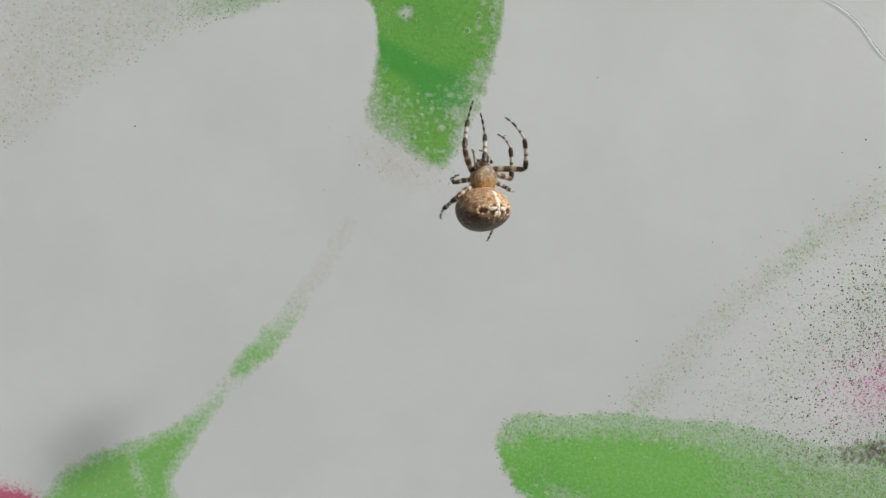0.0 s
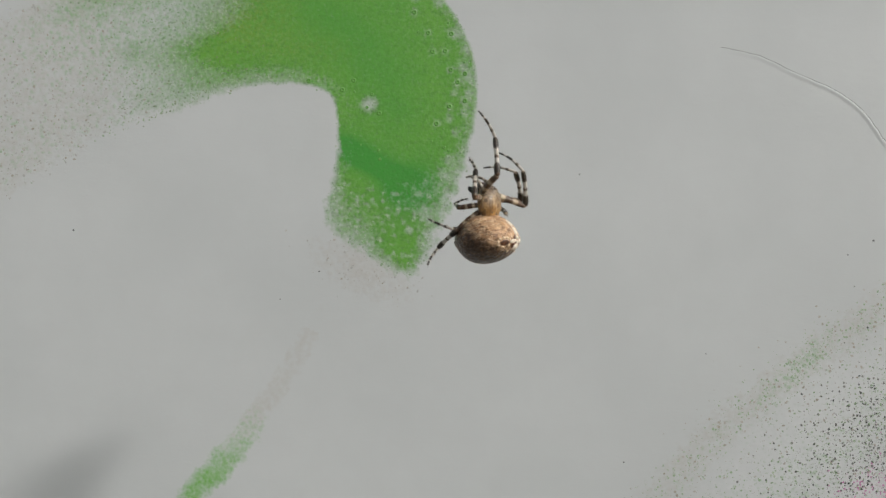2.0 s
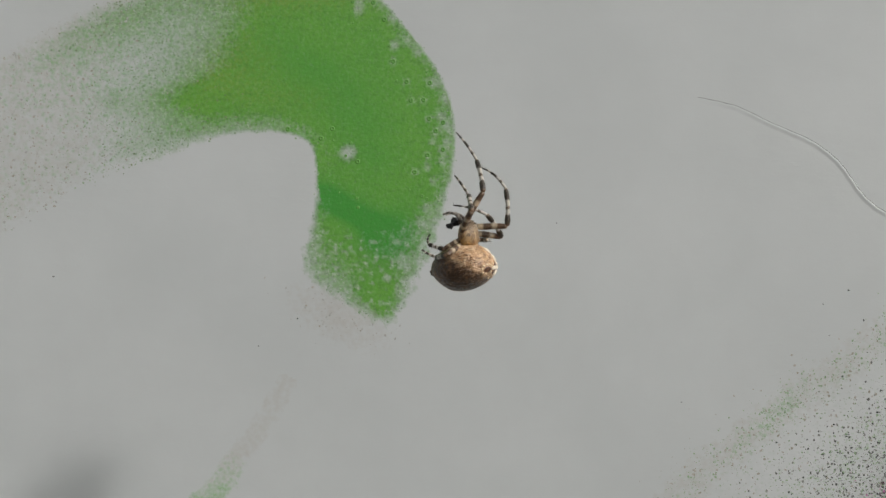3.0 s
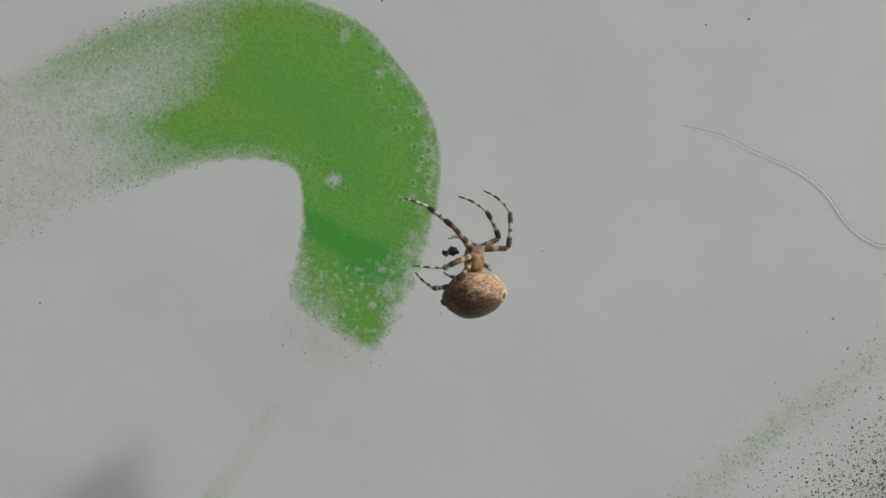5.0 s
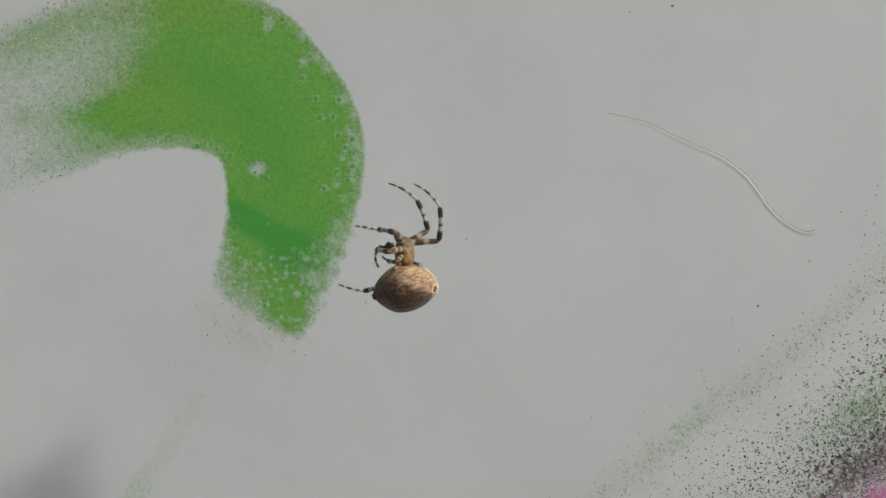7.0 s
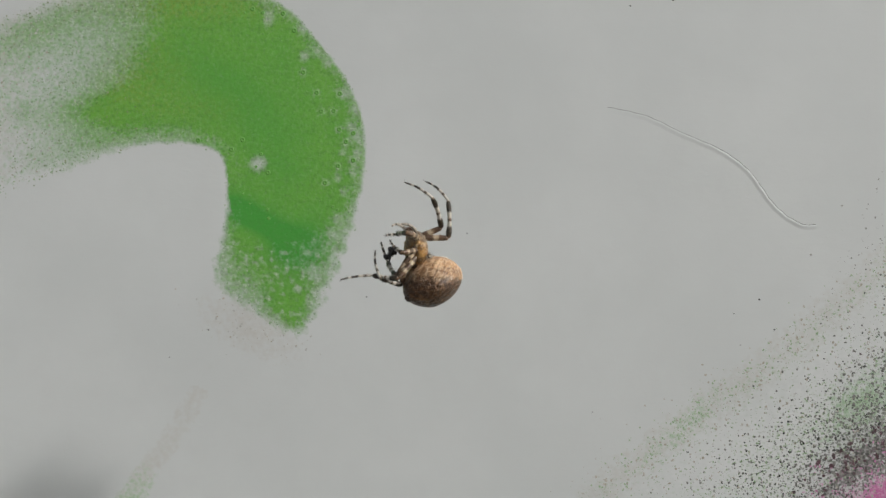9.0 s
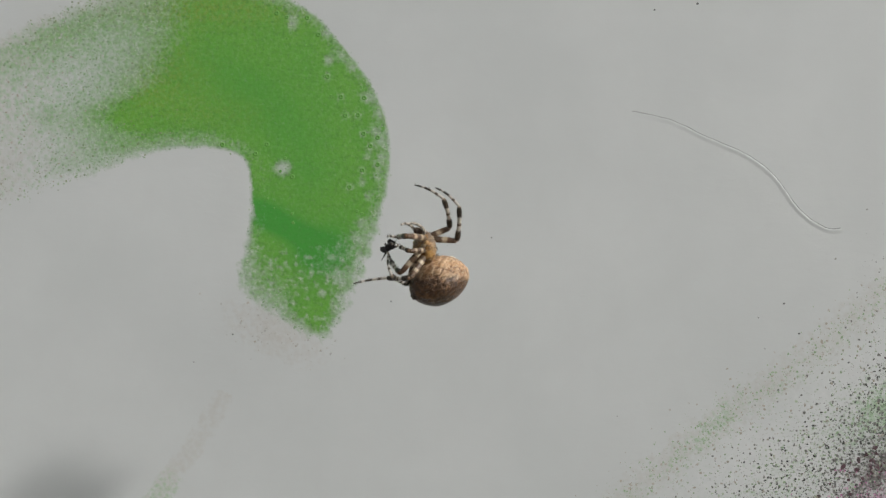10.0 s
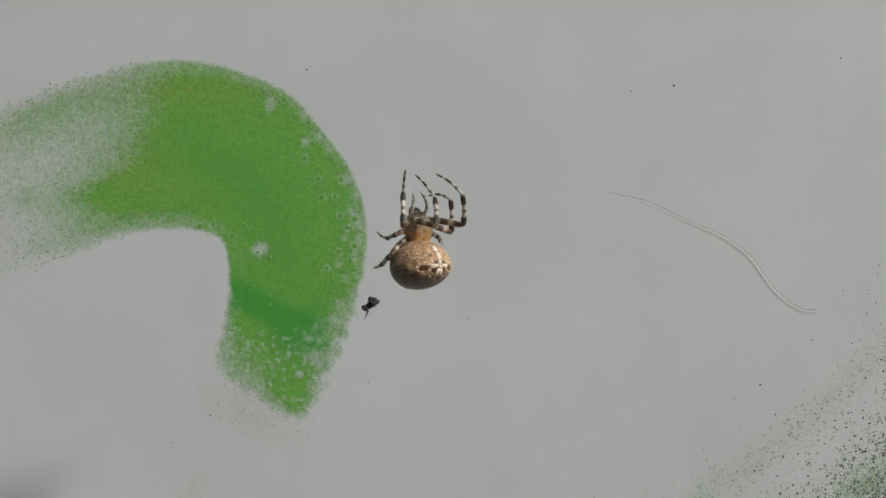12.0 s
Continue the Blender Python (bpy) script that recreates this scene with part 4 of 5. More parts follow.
def make_leg(spider, key):
    """Coxa on the body, then three segments that move."""
    side, num = key
    s = 1 if side == "R" else -1
    hx, hy, hz = HIPS[num]
    bm = bmesh.new()
    tilt = Matrix.Rotation(radians(s * {"1": 25, "2": 60, "3": 100, "4": 145}[num]), 4, "Y")
    blob(bm, Vector((s * hx * 0.82, hy, hz * 0.9)) * MM, (0.52 * MM, 0.52 * MM, 0.85 * MM), tilt, u=14, v=10)
    leg = part("leg", bm, COXA, spider, "black and pale banded spider leg")
    k = 0.82 if num == "3" else 1.0
    fl, tl, ml = LENGTHS[num]
    shapes = (
        ("femur", fl, [(0, 0.30), (0.05, 0.42), (0.2, 0.48), (0.5, 0.50), (0.8, 0.46), (0.95, 0.40), (1.0, 0.28)], 46, FEMUR_BANDS),
        ("tibia", tl, [(0, 0.26), (0.04, 0.40), (0.16, 0.47), (0.27, 0.42), (0.33, 0.34), (0.6, 0.32), (0.72, 0.38), (0.85, 0.42), (0.96, 0.33), (1.0, 0.2)], 54, TIBIA_BANDS),
        ("tarsus", ml, [(0, 0.16), (0.05, 0.22), (0.3, 0.20), (0.62, 0.17), (0.68, 0.15), (0.9, 0.12), (0.98, 0.07), (1.0, 0.03)], 44, TARSUS_BANDS),
    )
    made = []
    for i, (name, length, profile, hairs, bands) in enumerate(shapes):
        me = segment_mesh(name, length, [(z, w * k) for z, w in profile], hairs, f"{key}{i}", (0.03, 0.035, 0.085)[i])
        me.materials.append(leg_skin(f"{name}_skin", length * MM, bands))
        ob = new(name, me)
        ob.parent = leg
        made.append(ob)
    return made


PALP = plain("feeler_skin", (0.05, 0.038, 0.028), (0.55, 0.50, 0.42), 1700.0, 0.4)
COXA = plain("coxa_skin", (0.22, 0.12, 0.04), (0.48, 0.30, 0.13), 1500.0, 0.4)
spider = tagged(new("spider"), "brown garden spider with banded legs and a white cross", "spider")
carapace = make_prosoma(spider)
abdomen = make_abdomen(spider)
legs = {key: make_leg(spider, key) for key in ("L1", "L2", "L3", "L4", "R1", "R2", "R3", "R4")}


def make_prey():
    """A dry black crumb of an eaten fly: two lumps and a bent shred."""
    bm = bmesh.new()

    def crumple(c):
        return c * (1 + 0.6 * noise.noise(c * 3000.0) + 0.3 * noise.noise(c * 7000.0))

    blob(bm, (0.45 * MM, 0, 0.45 * MM), (0.75 * MM, 0.6 * MM, 0.62 * MM), u=22, v=16, warp=crumple)
    blob(bm, (-0.65 * MM, 0.1 * MM, -0.5 * MM), (0.55 * MM, 0.4 * MM, 0.4 * MM), u=18, v=12, warp=crumple)
    tube(bm, [Vector(p) * MM for p in ((0.3, 0, 0.2), (-0.1, 0, -0.2), (-0.5, 0.1, -0.5))], [0.3 * MM, 0.2 * MM, 0.25 * MM], 8)
    tube(bm, [Vector(p) * MM for p in ((-0.4, 0, -0.4), (-0.3, 0, -1.0), (-0.55, 0.1, -1.7), (-0.75, 0.1, -2.3))], [0.22 * MM, 0.2 * MM, 0.12 * MM, 0.03 * MM], 8, 0.5)
    blob(bm, (0.1 * MM, -0.1 * MM, 0.9 * MM), (0.4 * MM, 0.35 * MM, 0.35 * MM), u=14, v=10, warp=crumple)
    blob(bm, (-0.1 * MM, 0.1 * MM, -0.15 * MM), (0.45 * MM, 0.35 * MM, 0.4 * MM), u=14, v=10, warp=crumple)
    for k in range(44):
        w = (rng.gauss(0, 1), rng.gauss(0, 1), rng.gauss(0, 1))
        bristle(bm, Vector((0.45, 0, 0.45)) * MM, w, rng.uniform(0.7, 1.05) * MM, 0.05 * MM)
    return tagged(link("prey_remains", bm, BLACK), "dry black crumb of eaten prey, dropped by the spider", "insect remains")


prey = make_prey()

# ---- movement ----
# seconds, x, y, height over EYE of the carapace (mm), turn about the upright axis (degrees)
BODY_ROWS = [
    (0.0, -21.21, -49.00, -22.27, 29), (0.5, -19.07, -49.00, -14.72, 32), (1.0, -14.89, -49.00, -12.45, 55), (1.5, -15.63, -49.00, -7.86, 57),
    (2.0, -14.90, -48.00, -5.28, 60), (2.5, -14.55, -47.00, -1.92, 65), (3.0, -13.61, -45.50, -0.94, 75), (3.2, -13.57, -45.15, -2.12, 77),
    (4.8, -10.10, -42.35, 0.01, 92), (5.0, -9.81, -42.00, 0.99, 102), (5.5, -8.45, -41.83, -1.74, 106), (6.0, -7.50, -41.67, -0.56, 100),
    (6.5, -6.03, -41.50, -0.07, 100), (8.5, -5.73, -43.50, -1.41, 122), (9.0, -4.22, -44.00, -0.56, 124), (9.5, -5.71, -44.50, -0.35, 124),
    (10.0, -7.71, -43.25, 0.26, 122), (10.5, -5.67, -42.00, 1.17, 98), (11.0, -6.57, -43.50, 4.15, 86), (11.5, -4.22, -45.00, 9.68, 68),
    (12.0, -4.03, -48.00, 19.10, 38),
]
ABDOMEN_ROWS = [
    (0.0, 0.27, -5.26, 0), (0.5, 1.11, -6.09, 0), (1.0, 0.28, -5.38, 0), (1.5, 0.98, -5.33, -3), (2.0, 0.47, -5.38, -3),
    (2.5, 0.04, -6.03, -5), (3.0, 0.69, -4.57, 0), (3.2, 0.41, -5.09, 0), (4.8, 0.83, -5.73, 3), (5.0, -0.05, -5.47, 3),
    (5.5, -0.30, -4.93, 3), (6.0, 0.96, -5.32, 3), (6.5, 0.60, -5.57, 2), (8.5, -2.58, -4.80, 18), (9.0, -2.95, -5.21, 20),
    (9.5, -3.34, -5.02, 18), (10.0, -2.58, -5.06, 18), (10.5, 0.79, -5.28, 5), (11.0, -0.01, -5.90, 2), (11.5, 0.07, -5.61, 0),
    (12.0, -0.29, -5.52, 0),
]
LEG_ROWS = {}
LEG_ROWS["L1", "femur"] = [
    (0.0, -107, 5), (0.5, -102, 15), (1.0, -117, 21), (1.5, -124, 39), (2.0, -130, 20), (2.5, -123, 9), (3.0, -98, 58), (3.2, -83, 53),
    (4.8, -119, 19), (5.0, 133, 34), (5.5, -176, 27), (6.0, -163, 27), (6.5, 163, 16), (8.5, 138, 13), (9.0, 135, 7), (9.5, 132, 7),
    (10.0, 123, 3), (10.5, -159, 35), (11.0, -117, -22), (11.5, -135, 8), (12.0, -88, -11),
]
LEG_ROWS["L1", "tibia"] = [
    (0.0, 58, 57), (0.5, 75, 65), (1.0, 46, 64), (1.5, 41, 65), (2.0, 44, 79), (2.5, 43, 62), (3.0, 35, 61), (3.2, -9, 65),
    (4.8, -21, 65), (5.0, 43, 33), (5.5, 24, 55), (6.0, 42, 67), (6.5, 22, 7), (8.5, -10, -3), (9.0, -16, -1), (9.5, -3, -4),
    (10.0, -17, -1), (10.5, 35, 56), (11.0, 12, 66), (11.5, 62, 71), (12.0, 54, 48),
]
LEG_ROWS["L1", "tarsus"] = [
    (0.0, -130, 31), (0.5, -149, 35), (1.0, -179, 36), (1.5, 179, 42), (2.0, 175, 37), (2.5, 156, 35), (3.0, 139, 46), (3.2, 170, 51),
    (4.8, 145, 57), (5.0, 123, 12), (5.5, 133, 14), (6.0, 123, 23), (6.5, 134, 4), (8.5, 124, 7), (9.0, 130, -3), (9.5, 134, -23),
    (10.0, 133, 1), (10.5, 107, 19), (11.0, 145, 11), (11.5, 164, 28), (12.0, -167, 35),
]
LEG_ROWS["L2", "femur"] = [
    (0.0, -139, 40), (0.5, -136, -15), (1.0, -152, 30), (1.5, -149, 1), (2.0, -160, -2), (2.5, -153, 3), (3.0, -150, 30), (3.2, -154, 26),
    (4.8, 170, 17), (5.0, 139, -11), (5.5, 133, -23), (6.0, 159, 14), (6.5, 154, 2), (8.5, 124, -34), (9.0, 61, -57), (9.5, 84, -50),
    (10.0, 62, -49), (10.5, 158, 5), (11.0, -159, 9), (11.5, -160, 8), (12.0, -132, -4),
]
LEG_ROWS["L2", "tibia"] = [
    (0.0, 49, 61), (0.5, 33, 80), (1.0, 34, 60), (1.5, 30, 39), (2.0, 26, 50), (2.5, 23, 57), (3.0, 19, 29), (3.2, 14, 33),
    (4.8, 15, -9), (5.0, 4, -9), (5.5, -2, 14), (6.0, 17, -2), (6.5, 13, 0), (8.5, -8, 26), (9.0, -16, 22), (9.5, -17, 24),
    (10.0, -13, 19), (10.5, 3, 10), (11.0, 12, 23), (11.5, 28, 10), (12.0, 54, 64),
]
LEG_ROWS["L2", "tarsus"] = [
    (0.0, -110, 28), (0.5, -109, 19), (1.0, -147, 20), (1.5, -155, 20), (2.0, -162, 11), (2.5, -170, 35), (3.0, 167, 30), (3.2, 166, 27),
    (4.8, 162, 12), (5.0, 104, 4), (5.5, 77, 17), (6.0, -176, -36), (6.5, -175, -39), (8.5, 135, 20), (9.0, 135, 36), (9.5, 145, 29),
    (10.0, 140, 31), (10.5, 133, 6), (11.0, 153, 14), (11.5, -167, 16), (12.0, -122, 31),
]
LEG_ROWS["L3", "femur"] = [
    (0.0, 150, -10), (0.5, 171, -35), (1.0, 146, -16), (1.5, 138, -19), (2.0, 119, -8), (2.5, 141, -25), (3.0, 105, -30), (3.2, 159, -10),
    (4.8, 117, -55), (5.0, 106, -48), (5.5, 76, -42), (6.0, 138, -37), (6.5, 162, -20), (8.5, 107, 1), (9.0, 98, -7), (9.5, 99, -2),
    (10.0, 96, -2), (10.5, 114, -21), (11.0, 166, -16), (11.5, 169, -32), (12.0, -156, -11),
]
LEG_ROWS["L3", "tibia"] = [
    (0.0, 70, 17), (0.5, 82, 8), (1.0, 55, 12), (1.5, 56, -10), (2.0, 41, 16), (2.5, 43, 0), (3.0, 77, 16), (3.2, 28, 25),
    (4.8, 37, 13), (5.0, 15, -2), (5.5, 10, 22), (6.0, 47, 12), (6.5, 20, -1), (8.5, -3, 14), (9.0, -9, 14), (9.5, -3, 18),
    (10.0, 3, 14), (10.5, 30, 11), (11.0, 26, 12), (11.5, 56, 18), (12.0, 88, -13),
]
LEG_ROWS["L3", "tarsus"] = [
    (0.0, -98, 7), (0.5, -155, 13), (1.0, -129, 8), (1.5, -162, -8), (2.0, -116, 10), (2.5, -153, 8), (3.0, -159, 27), (3.2, 175, 6),
    (4.8, 124, 20), (5.0, 142, 14), (5.5, -176, 31), (6.0, 83, 39), (6.5, 156, 13), (8.5, 137, 24), (9.0, 131, 24), (9.5, 136, 16),
    (10.0, 120, 11), (10.5, 134, 23), (11.0, 166, 28), (11.5, -166, 25), (12.0, -153, 17),
]
LEG_ROWS["L4", "femur"] = [
    (0.0, -171, -31), (0.5, 165, -44), (1.0, 124, -47), (1.5, 122, -37), (2.0, 118, -39), (2.5, 156, -52), (3.0, 160, -21), (3.2, 159, -18),
    (4.8, 138, -24), (5.0, 80, -41), (5.5, 77, -45), (6.0, 87, -64), (6.5, 88, -57), (8.5, 126, -27), (9.0, 86, -48), (9.5, 116, -45),
    (10.0, 104, -47), (10.5, 84, -28), (11.0, 124, -41), (11.5, 114, -52), (12.0, -177, -39),
]
LEG_ROWS["L4", "tibia"] = [
    (0.0, 93, -23), (0.5, 101, -39), (1.0, 63, -27), (1.5, 101, -39), (2.0, 89, -38), (2.5, 115, -36), (3.0, 35, -5), (3.2, 51, -14),
    (4.8, 33, -4), (5.0, 24, -6), (5.5, 28, 4), (6.0, 45, -16), (6.5, 45, -17), (8.5, 26, 0), (9.0, 33, 5), (9.5, 23, 1),
    (10.0, 24, -1), (10.5, 42, 9), (11.0, 26, 8), (11.5, 48, -6), (12.0, 75, -20),
]
LEG_ROWS["L4", "tarsus"] = [
    (0.0, -123, -19), (0.5, -115, -21), (1.0, -167, -7), (1.5, -163, -20), (2.0, -168, -28), (2.5, 172, -27), (3.0, 171, 13), (3.2, -176, 19),
    (4.8, 163, 11), (5.0, 131, 30), (5.5, 129, 45), (6.0, 141, 9), (6.5, 135, 16), (8.5, 64, -7), (9.0, 80, -7), (9.5, 62, -7),
    (10.0, 71, -9), (10.5, -155, 10), (11.0, 154, 20), (11.5, 169, 4), (12.0, -135, -3),
]
LEG_ROWS["R1", "femur"] = [
    (0.0, -33, 0), (0.5, -15, 3), (1.0, -51, -1), (1.5, -39, -12), (2.0, -39, -17), (2.5, -70, -9), (3.0, -79, 2), (3.2, -81, 2),
    (4.8, -96, -1), (5.0, -106, 3), (5.5, -109, 12), (6.0, -101, 4), (6.5, -100, 4), (8.5, -122, 7), (9.0, -124, 1), (9.5, -124, 4),
    (10.0, -123, -3), (10.5, -82, -14), (11.0, -90, 13), (11.5, -70, -7), (12.0, -39, -9),
]
LEG_ROWS["R1", "tibia"] = [
    (0.0, -127, 57), (0.5, -107, 40), (1.0, -162, 64), (1.5, 159, 82), (2.0, -164, 65), (2.5, -150, 67), (3.0, 157, 86), (3.2, -161, 75),
    (4.8, -179, 61), (5.0, -144, 87), (5.5, -137, 85), (6.0, 179, 75), (6.5, 172, 67), (8.5, 168, 73), (9.0, 133, 87), (9.5, 147, 62),
    (10.0, 155, 66), (10.5, -142, 87), (11.0, -111, 77), (11.5, -167, 65), (12.0, -131, 51),
]
LEG_ROWS["R1", "tarsus"] = [
    (0.0, 111, 43), (0.5, 27, 52), (1.0, 88, 35), (1.5, 93, 30), (2.0, 82, 33), (2.5, 86, 43), (3.0, 78, 38), (3.2, 87, 36),
    (4.8, 89, 46), (5.0, 61, 37), (5.5, 55, 39), (6.0, 72, 41), (6.5, 72, 39), (8.5, 28, 39), (9.0, 20, 35), (9.5, 15, 35),
    (10.0, 21, 33), (10.5, 61, 34), (11.0, 101, 55), (11.5, 91, 34), (12.0, 115, 35),
]
LEG_ROWS["R2", "femur"] = [
    (0.0, 19, -5), (0.5, -34, -15), (1.0, -59, 0), (1.5, -38, 12), (2.0, -26, -2), (2.5, -37, -11), (3.0, -54, -6), (3.2, -70, -11),
    (4.8, -47, 15), (5.0, -84, 27), (5.5, -109, 42), (6.0, -57, 30), (6.5, -70, 30), (8.5, -122, 28), (9.0, -125, 25), (9.5, -124, 27),
    (10.0, -123, 25), (10.5, -59, 18), (11.0, -89, -2), (11.5, -63, 4), (12.0, 6, -12),
]
LEG_ROWS["R2", "tibia"] = [
    (0.0, -131, 74), (0.5, -146, 62), (1.0, -152, 9), (1.5, 175, 52), (2.0, -169, 50), (2.5, 176, 38), (3.0, 161, 37), (3.2, 163, 34),
    (4.8, 134, 62), (5.0, 129, 51), (5.5, 83, 65), (6.0, 121, 62), (6.5, 131, 57), (8.5, 109, 69), (9.0, 121, 54), (9.5, 130, 54),
    (10.0, 131, 52), (10.5, 130, 59), (11.0, -169, 59), (11.5, 174, 36), (12.0, -133, 67),
]
LEG_ROWS["R2", "tarsus"] = [
    (0.0, 86, 28), (0.5, 122, 22), (1.0, 61, 6), (1.5, 104, 12), (2.0, 93, 8), (2.5, 95, 7), (3.0, 105, 15), (3.2, 103, 16),
    (4.8, 54, 31), (5.0, 52, 25), (5.5, 40, 31), (6.0, 48, 32), (6.5, 65, 29), (8.5, 38, 25), (9.0, 31, 27), (9.5, 26, 24),
    (10.0, 34, 24), (10.5, 51, 21), (11.0, 59, 28), (11.5, 87, 5), (12.0, 93, 7),
]
LEG_ROWS["R3", "femur"] = [
    (0.0, -12, -22), (0.5, 20, -13), (1.0, 9, -9), (1.5, -3, 2), (2.0, -11, -10), (2.5, -31, -25), (3.0, -41, -2), (3.2, -45, -2),
    (4.8, -78, -20), (5.0, -77, -11), (5.5, -93, -11), (6.0, -100, -21), (6.5, -79, -29), (8.5, -121, -2), (9.0, -123, -10), (9.5, -97, 1),
    (10.0, -122, 5), (10.5, -45, -2), (11.0, -38, -17), (11.5, 2, -18), (12.0, 8, -17),
]
LEG_ROWS["R3", "tibia"] = [
    (0.0, -106, -13), (0.5, -112, -17), (1.0, -135, -9), (1.5, -139, -13), (2.0, -144, -13), (2.5, -150, -10), (3.0, -155, 0), (3.2, -158, -2),
    (4.8, -173, -2), (5.0, 177, -6), (5.5, 168, -6), (6.0, -172, -6), (6.5, -179, -3), (8.5, 168, 4), (9.0, 156, -7), (9.5, 160, -12),
    (10.0, 140, -10), (10.5, 179, -9), (11.0, -168, -6), (11.5, -152, -9), (12.0, -119, -15),
]
LEG_ROWS["R3", "tarsus"] = [
    (0.0, 49, 1), (0.5, 52, -2), (1.0, 29, -1), (1.5, 27, -4), (2.0, 25, -1), (2.5, 18, -2), (3.0, 6, -3), (3.2, 4, -3),
    (4.8, -11, -4), (5.0, -21, -8), (5.5, -24, -8), (6.0, -22, -7), (6.5, -15, -3), (8.5, -37, -7), (9.0, -40, 3), (9.5, -43, -5),
    (10.0, -48, -7), (10.5, -16, -3), (11.0, -1, -6), (11.5, 18, -6), (12.0, 49, -3),
]
LEG_ROWS["R4", "femur"] = [
    (0.0, 14, -49), (0.5, -29, -71), (1.0, 4, -40), (1.5, 13, -40), (2.0, 88, -35), (2.5, 18, -50), (3.0, 8, -31), (3.2, 2, -46),
    (4.8, 9, -58), (5.0, -17, -70), (5.5, -21, -69), (6.0, 4, -70), (6.5, -1, -69), (8.5, 66, -67), (9.0, 70, -77), (9.5, 81, -83),
    (10.0, 68, -73), (10.5, -4, -47), (11.0, 7, -9), (11.5, 37, -45), (12.0, 121, -75),
]
LEG_ROWS["R4", "tibia"] = [
    (0.0, -154, -61), (0.5, -128, -28), (1.0, -157, -23), (1.5, -158, -18), (2.0, 179, -2), (2.5, -169, -17), (3.0, -178, -11), (3.2, -180, -10),
    (4.8, 157, -4), (5.0, 149, -9), (5.5, 146, -3), (6.0, 154, -10), (6.5, 155, -10), (8.5, 110, 35), (9.0, 97, 15), (9.5, 105, 7),
    (10.0, 112, 18), (10.5, 154, -10), (11.0, 172, 1), (11.5, -170, -11), (12.0, -134, -10),
]
LEG_ROWS["R4", "tarsus"] = [
    (0.0, 71, -23), (0.5, 60, -6), (1.0, 40, -9), (1.5, 37, -8), (2.0, 80, 18), (2.5, 32, -10), (3.0, 22, -11), (3.2, 18, -11),
    (4.8, 40, 0), (5.0, 2, -8), (5.5, -6, -7), (6.0, 1, -7), (6.5, 3, -7), (8.5, -8, 51), (9.0, -18, 52), (9.5, -20, 31),
    (10.0, -23, 38), (10.5, 2, -6), (11.0, 39, 0), (11.5, 30, -7), (12.0, 61, -7),
]
# seconds, lift of the feelers towards the head (degrees)
FEELER_ROWS = [(0.0, 25), (1.5, 10), (3.0, -5), (5.5, -8), (8.5, -5), (9.5, -5), (10.5, 8), (11.0, 22), (11.5, 42), (12.0, 62)]
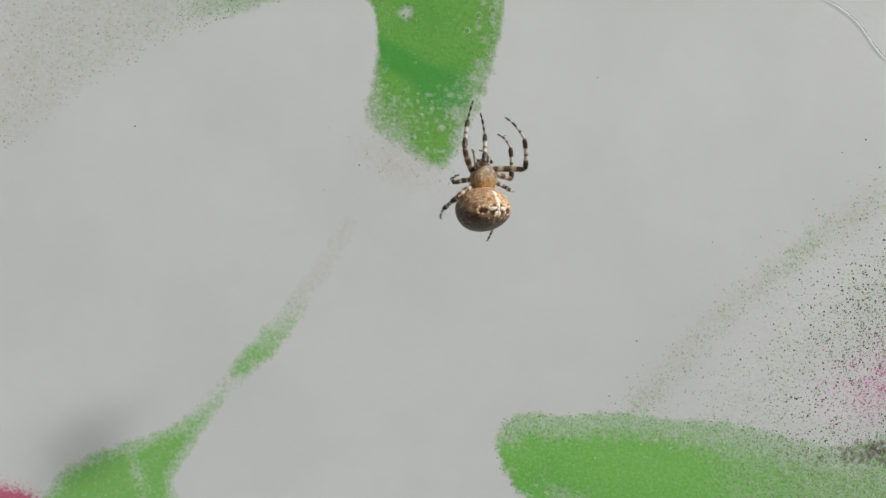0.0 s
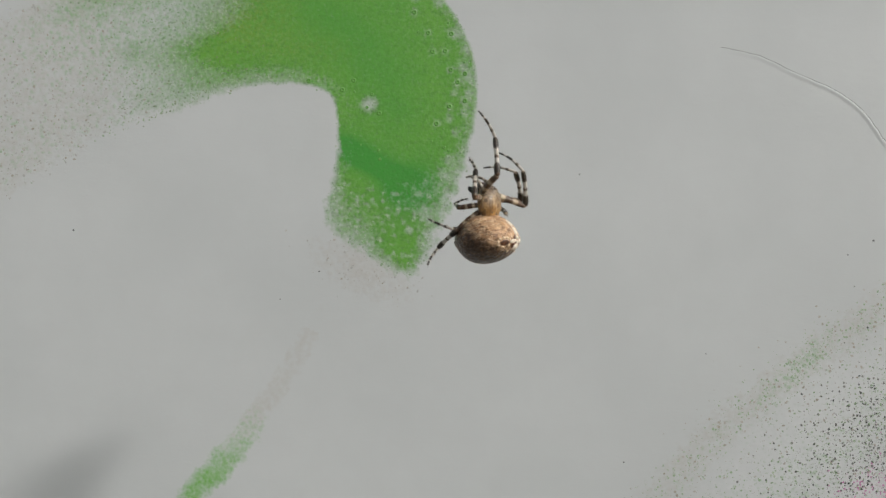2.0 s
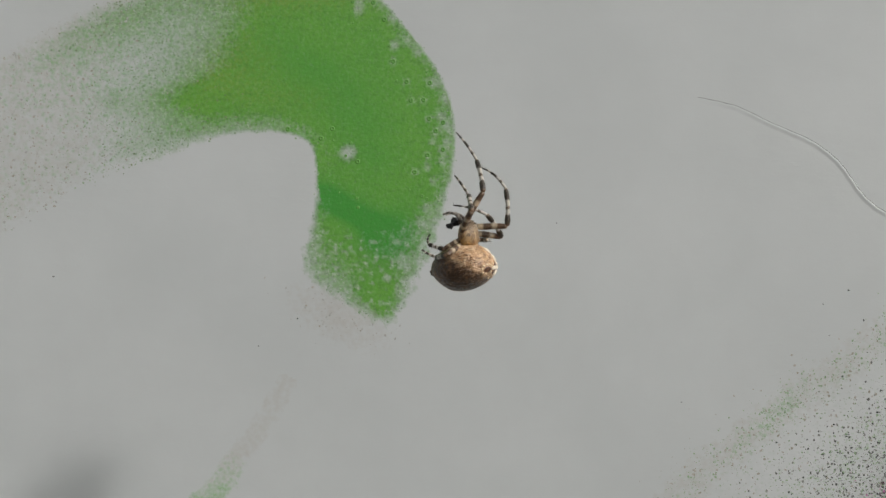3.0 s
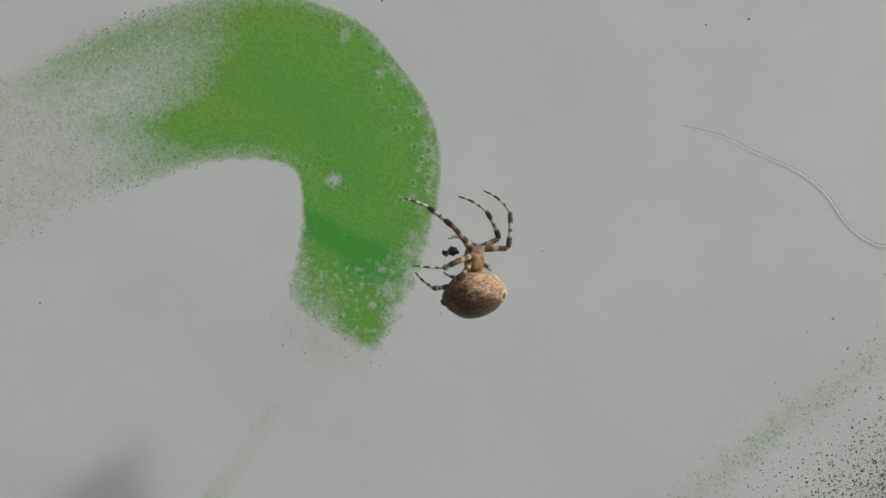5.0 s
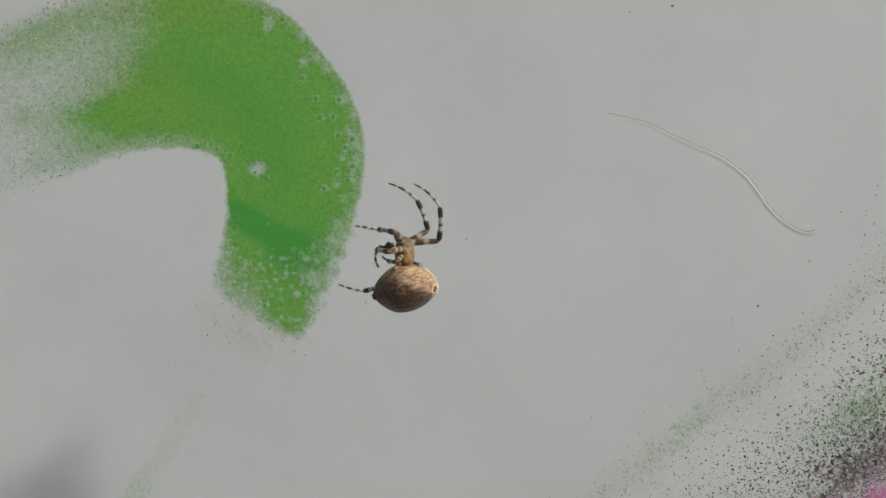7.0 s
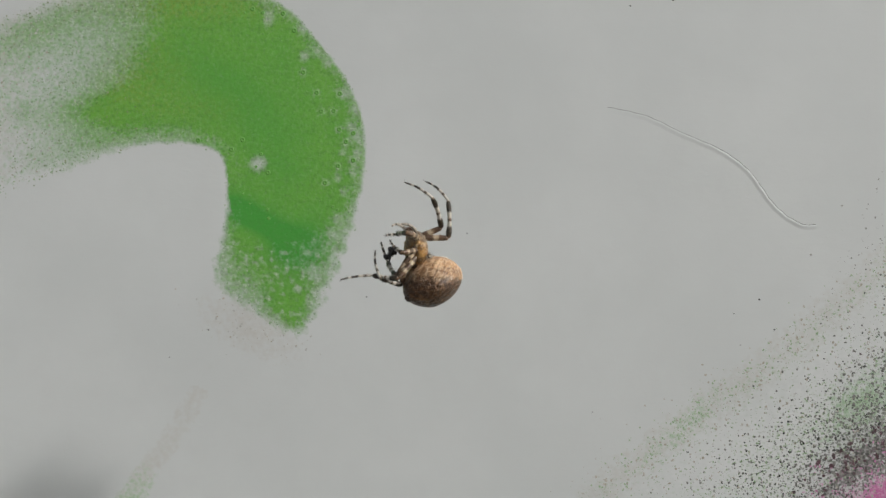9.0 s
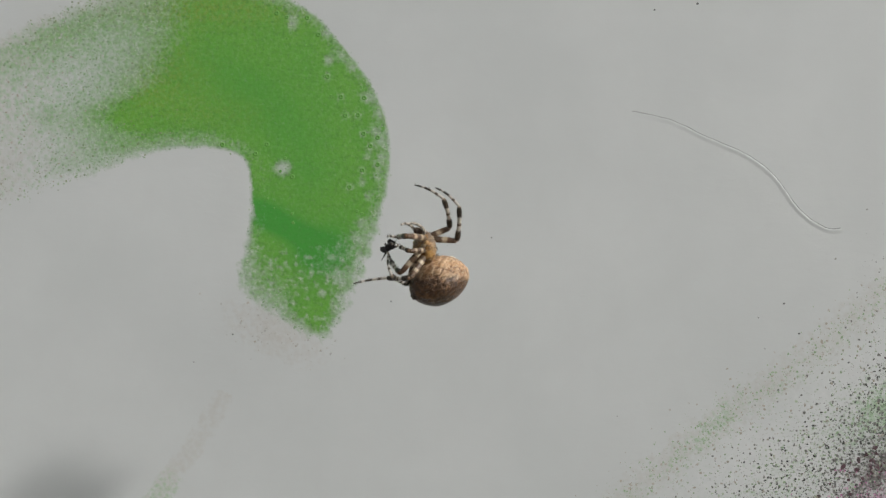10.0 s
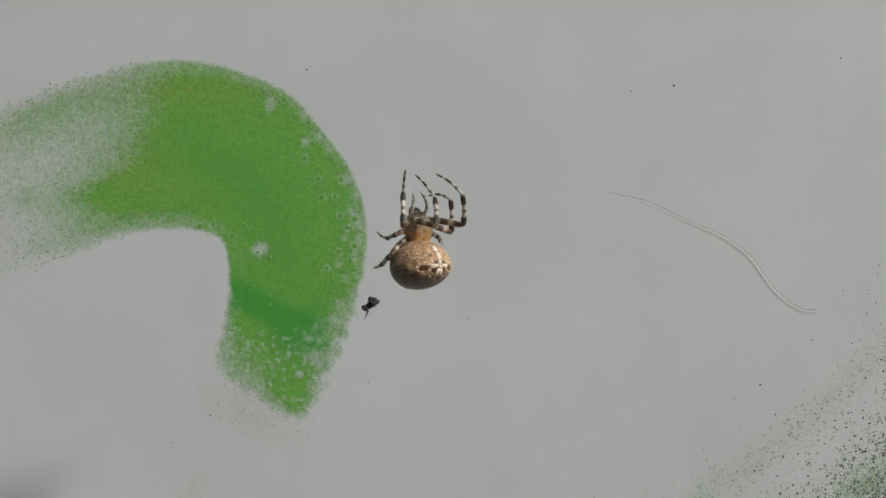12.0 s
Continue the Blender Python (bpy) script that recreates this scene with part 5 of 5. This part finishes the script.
# seconds, x, y, height over EYE (mm)
PREY_ROWS = [
    (0.0, -20.85, -46.40, -19.42), (0.5, -18.28, -46.40, -12.46), (1.0, -15.67, -46.40, -9.38), (1.5, -15.82, -46.40, -5.45), (2.0, -16.67, -45.40, -3.03),
    (2.5, -16.58, -44.40, -0.98), (3.0, -15.76, -44.70, 1.22), (3.2, -15.73, -44.57, -0.83), (4.8, -13.46, -43.55, 0.70), (5.0, -13.45, -43.20, 2.20),
    (5.5, -12.68, -43.03, 0.88), (6.0, -11.10, -42.87, 1.63), (6.5, -9.06, -42.70, 1.15), (8.5, -8.03, -44.70, -0.55), (9.0, -7.90, -45.20, -1.26),
    (9.5, -9.62, -45.70, -0.94), (10.0, -13.06, -44.45, 0.43), (10.5, -13.37, -43.20, 1.59), (11.0, -14.43, -44.70, 2.81), (11.5, -13.29, -46.20, 4.66),
    (11.7, -13.42, -47.40, 5.57), (11.9, -12.16, -48.60, 7.44), (12.0, -11.15, -49.20, 7.67),
]


def bearing(turn, rise):
    t, r = radians(turn), radians(rise)
    return Vector((math.cos(r) * math.cos(t), math.cos(r) * math.sin(t), math.sin(r)))


def between(rows, t):
    """A direction at t, turned evenly from row to row."""
    for (t0, a0, e0), (t1, a1, e1) in zip(rows[:-1], rows[1:]):
        if t <= t1 + 1e-6:
            s = (t - t0) / (t1 - t0)
            s = s * s * (3 - 2 * s)
            return bearing(a0, e0).slerp(bearing(a1, e1), s)
    return bearing(*rows[-1][1:])


def bowed(way, before):
    """A turn that lays z along way, with the bow of the segment towards the one before it."""
    x = before + Vector((0.05, 0.12, 0.08))
    x = (x - way * x.dot(way)).normalized()
    return Matrix((x, way.cross(x), way)).transposed().to_4x4()


def motions():
    walk(spider, [(t, pose(x * MM, y * MM, EYE + z * MM, 0, 0, turn)) for t, x, y, z, turn in BODY_ROWS])
    walk(abdomen, [(t, pose(0, y * MM, z * MM, -tilt, 0, 0)) for t, y, z, tilt in ABDOMEN_ROWS])
    walk(prey, [(t, pose(x * MM, y * MM, EYE + z * MM, -70 * float(ease(10.2, 8.5, t)), 25 * math.sin(1.3 * t), 0)) for t, x, y, z in PREY_ROWS])
    for ob, root in feelers:
        walk(ob, [(t, Matrix.Translation(root) @ pose(0, 0, 0, lift, 0, 0)) for t, lift in FEELER_ROWS])
    times = [k / 10 for k in range(121)]
    for key, segments in legs.items():
        s = 1 if key[0] == "R" else -1
        hx, hy, hz = HIPS[key[1]]
        rows = ([], [], [])
        for t in times:
            joint = Vector((s * hx, hy, hz)) * MM
            before = Vector((s, 0.0, 0.3))
            for i, name in enumerate(("femur", "tibia", "tarsus")):
                way = between(LEG_ROWS[key, name], t)
                rows[i].append((t, Matrix.Translation(joint) @ bowed(way, before)))
                before = way
                joint = joint + way * LENGTHS[key[1]][i] * MM
        for ob, r in zip(segments, rows):
            walk(ob, r)


motions()
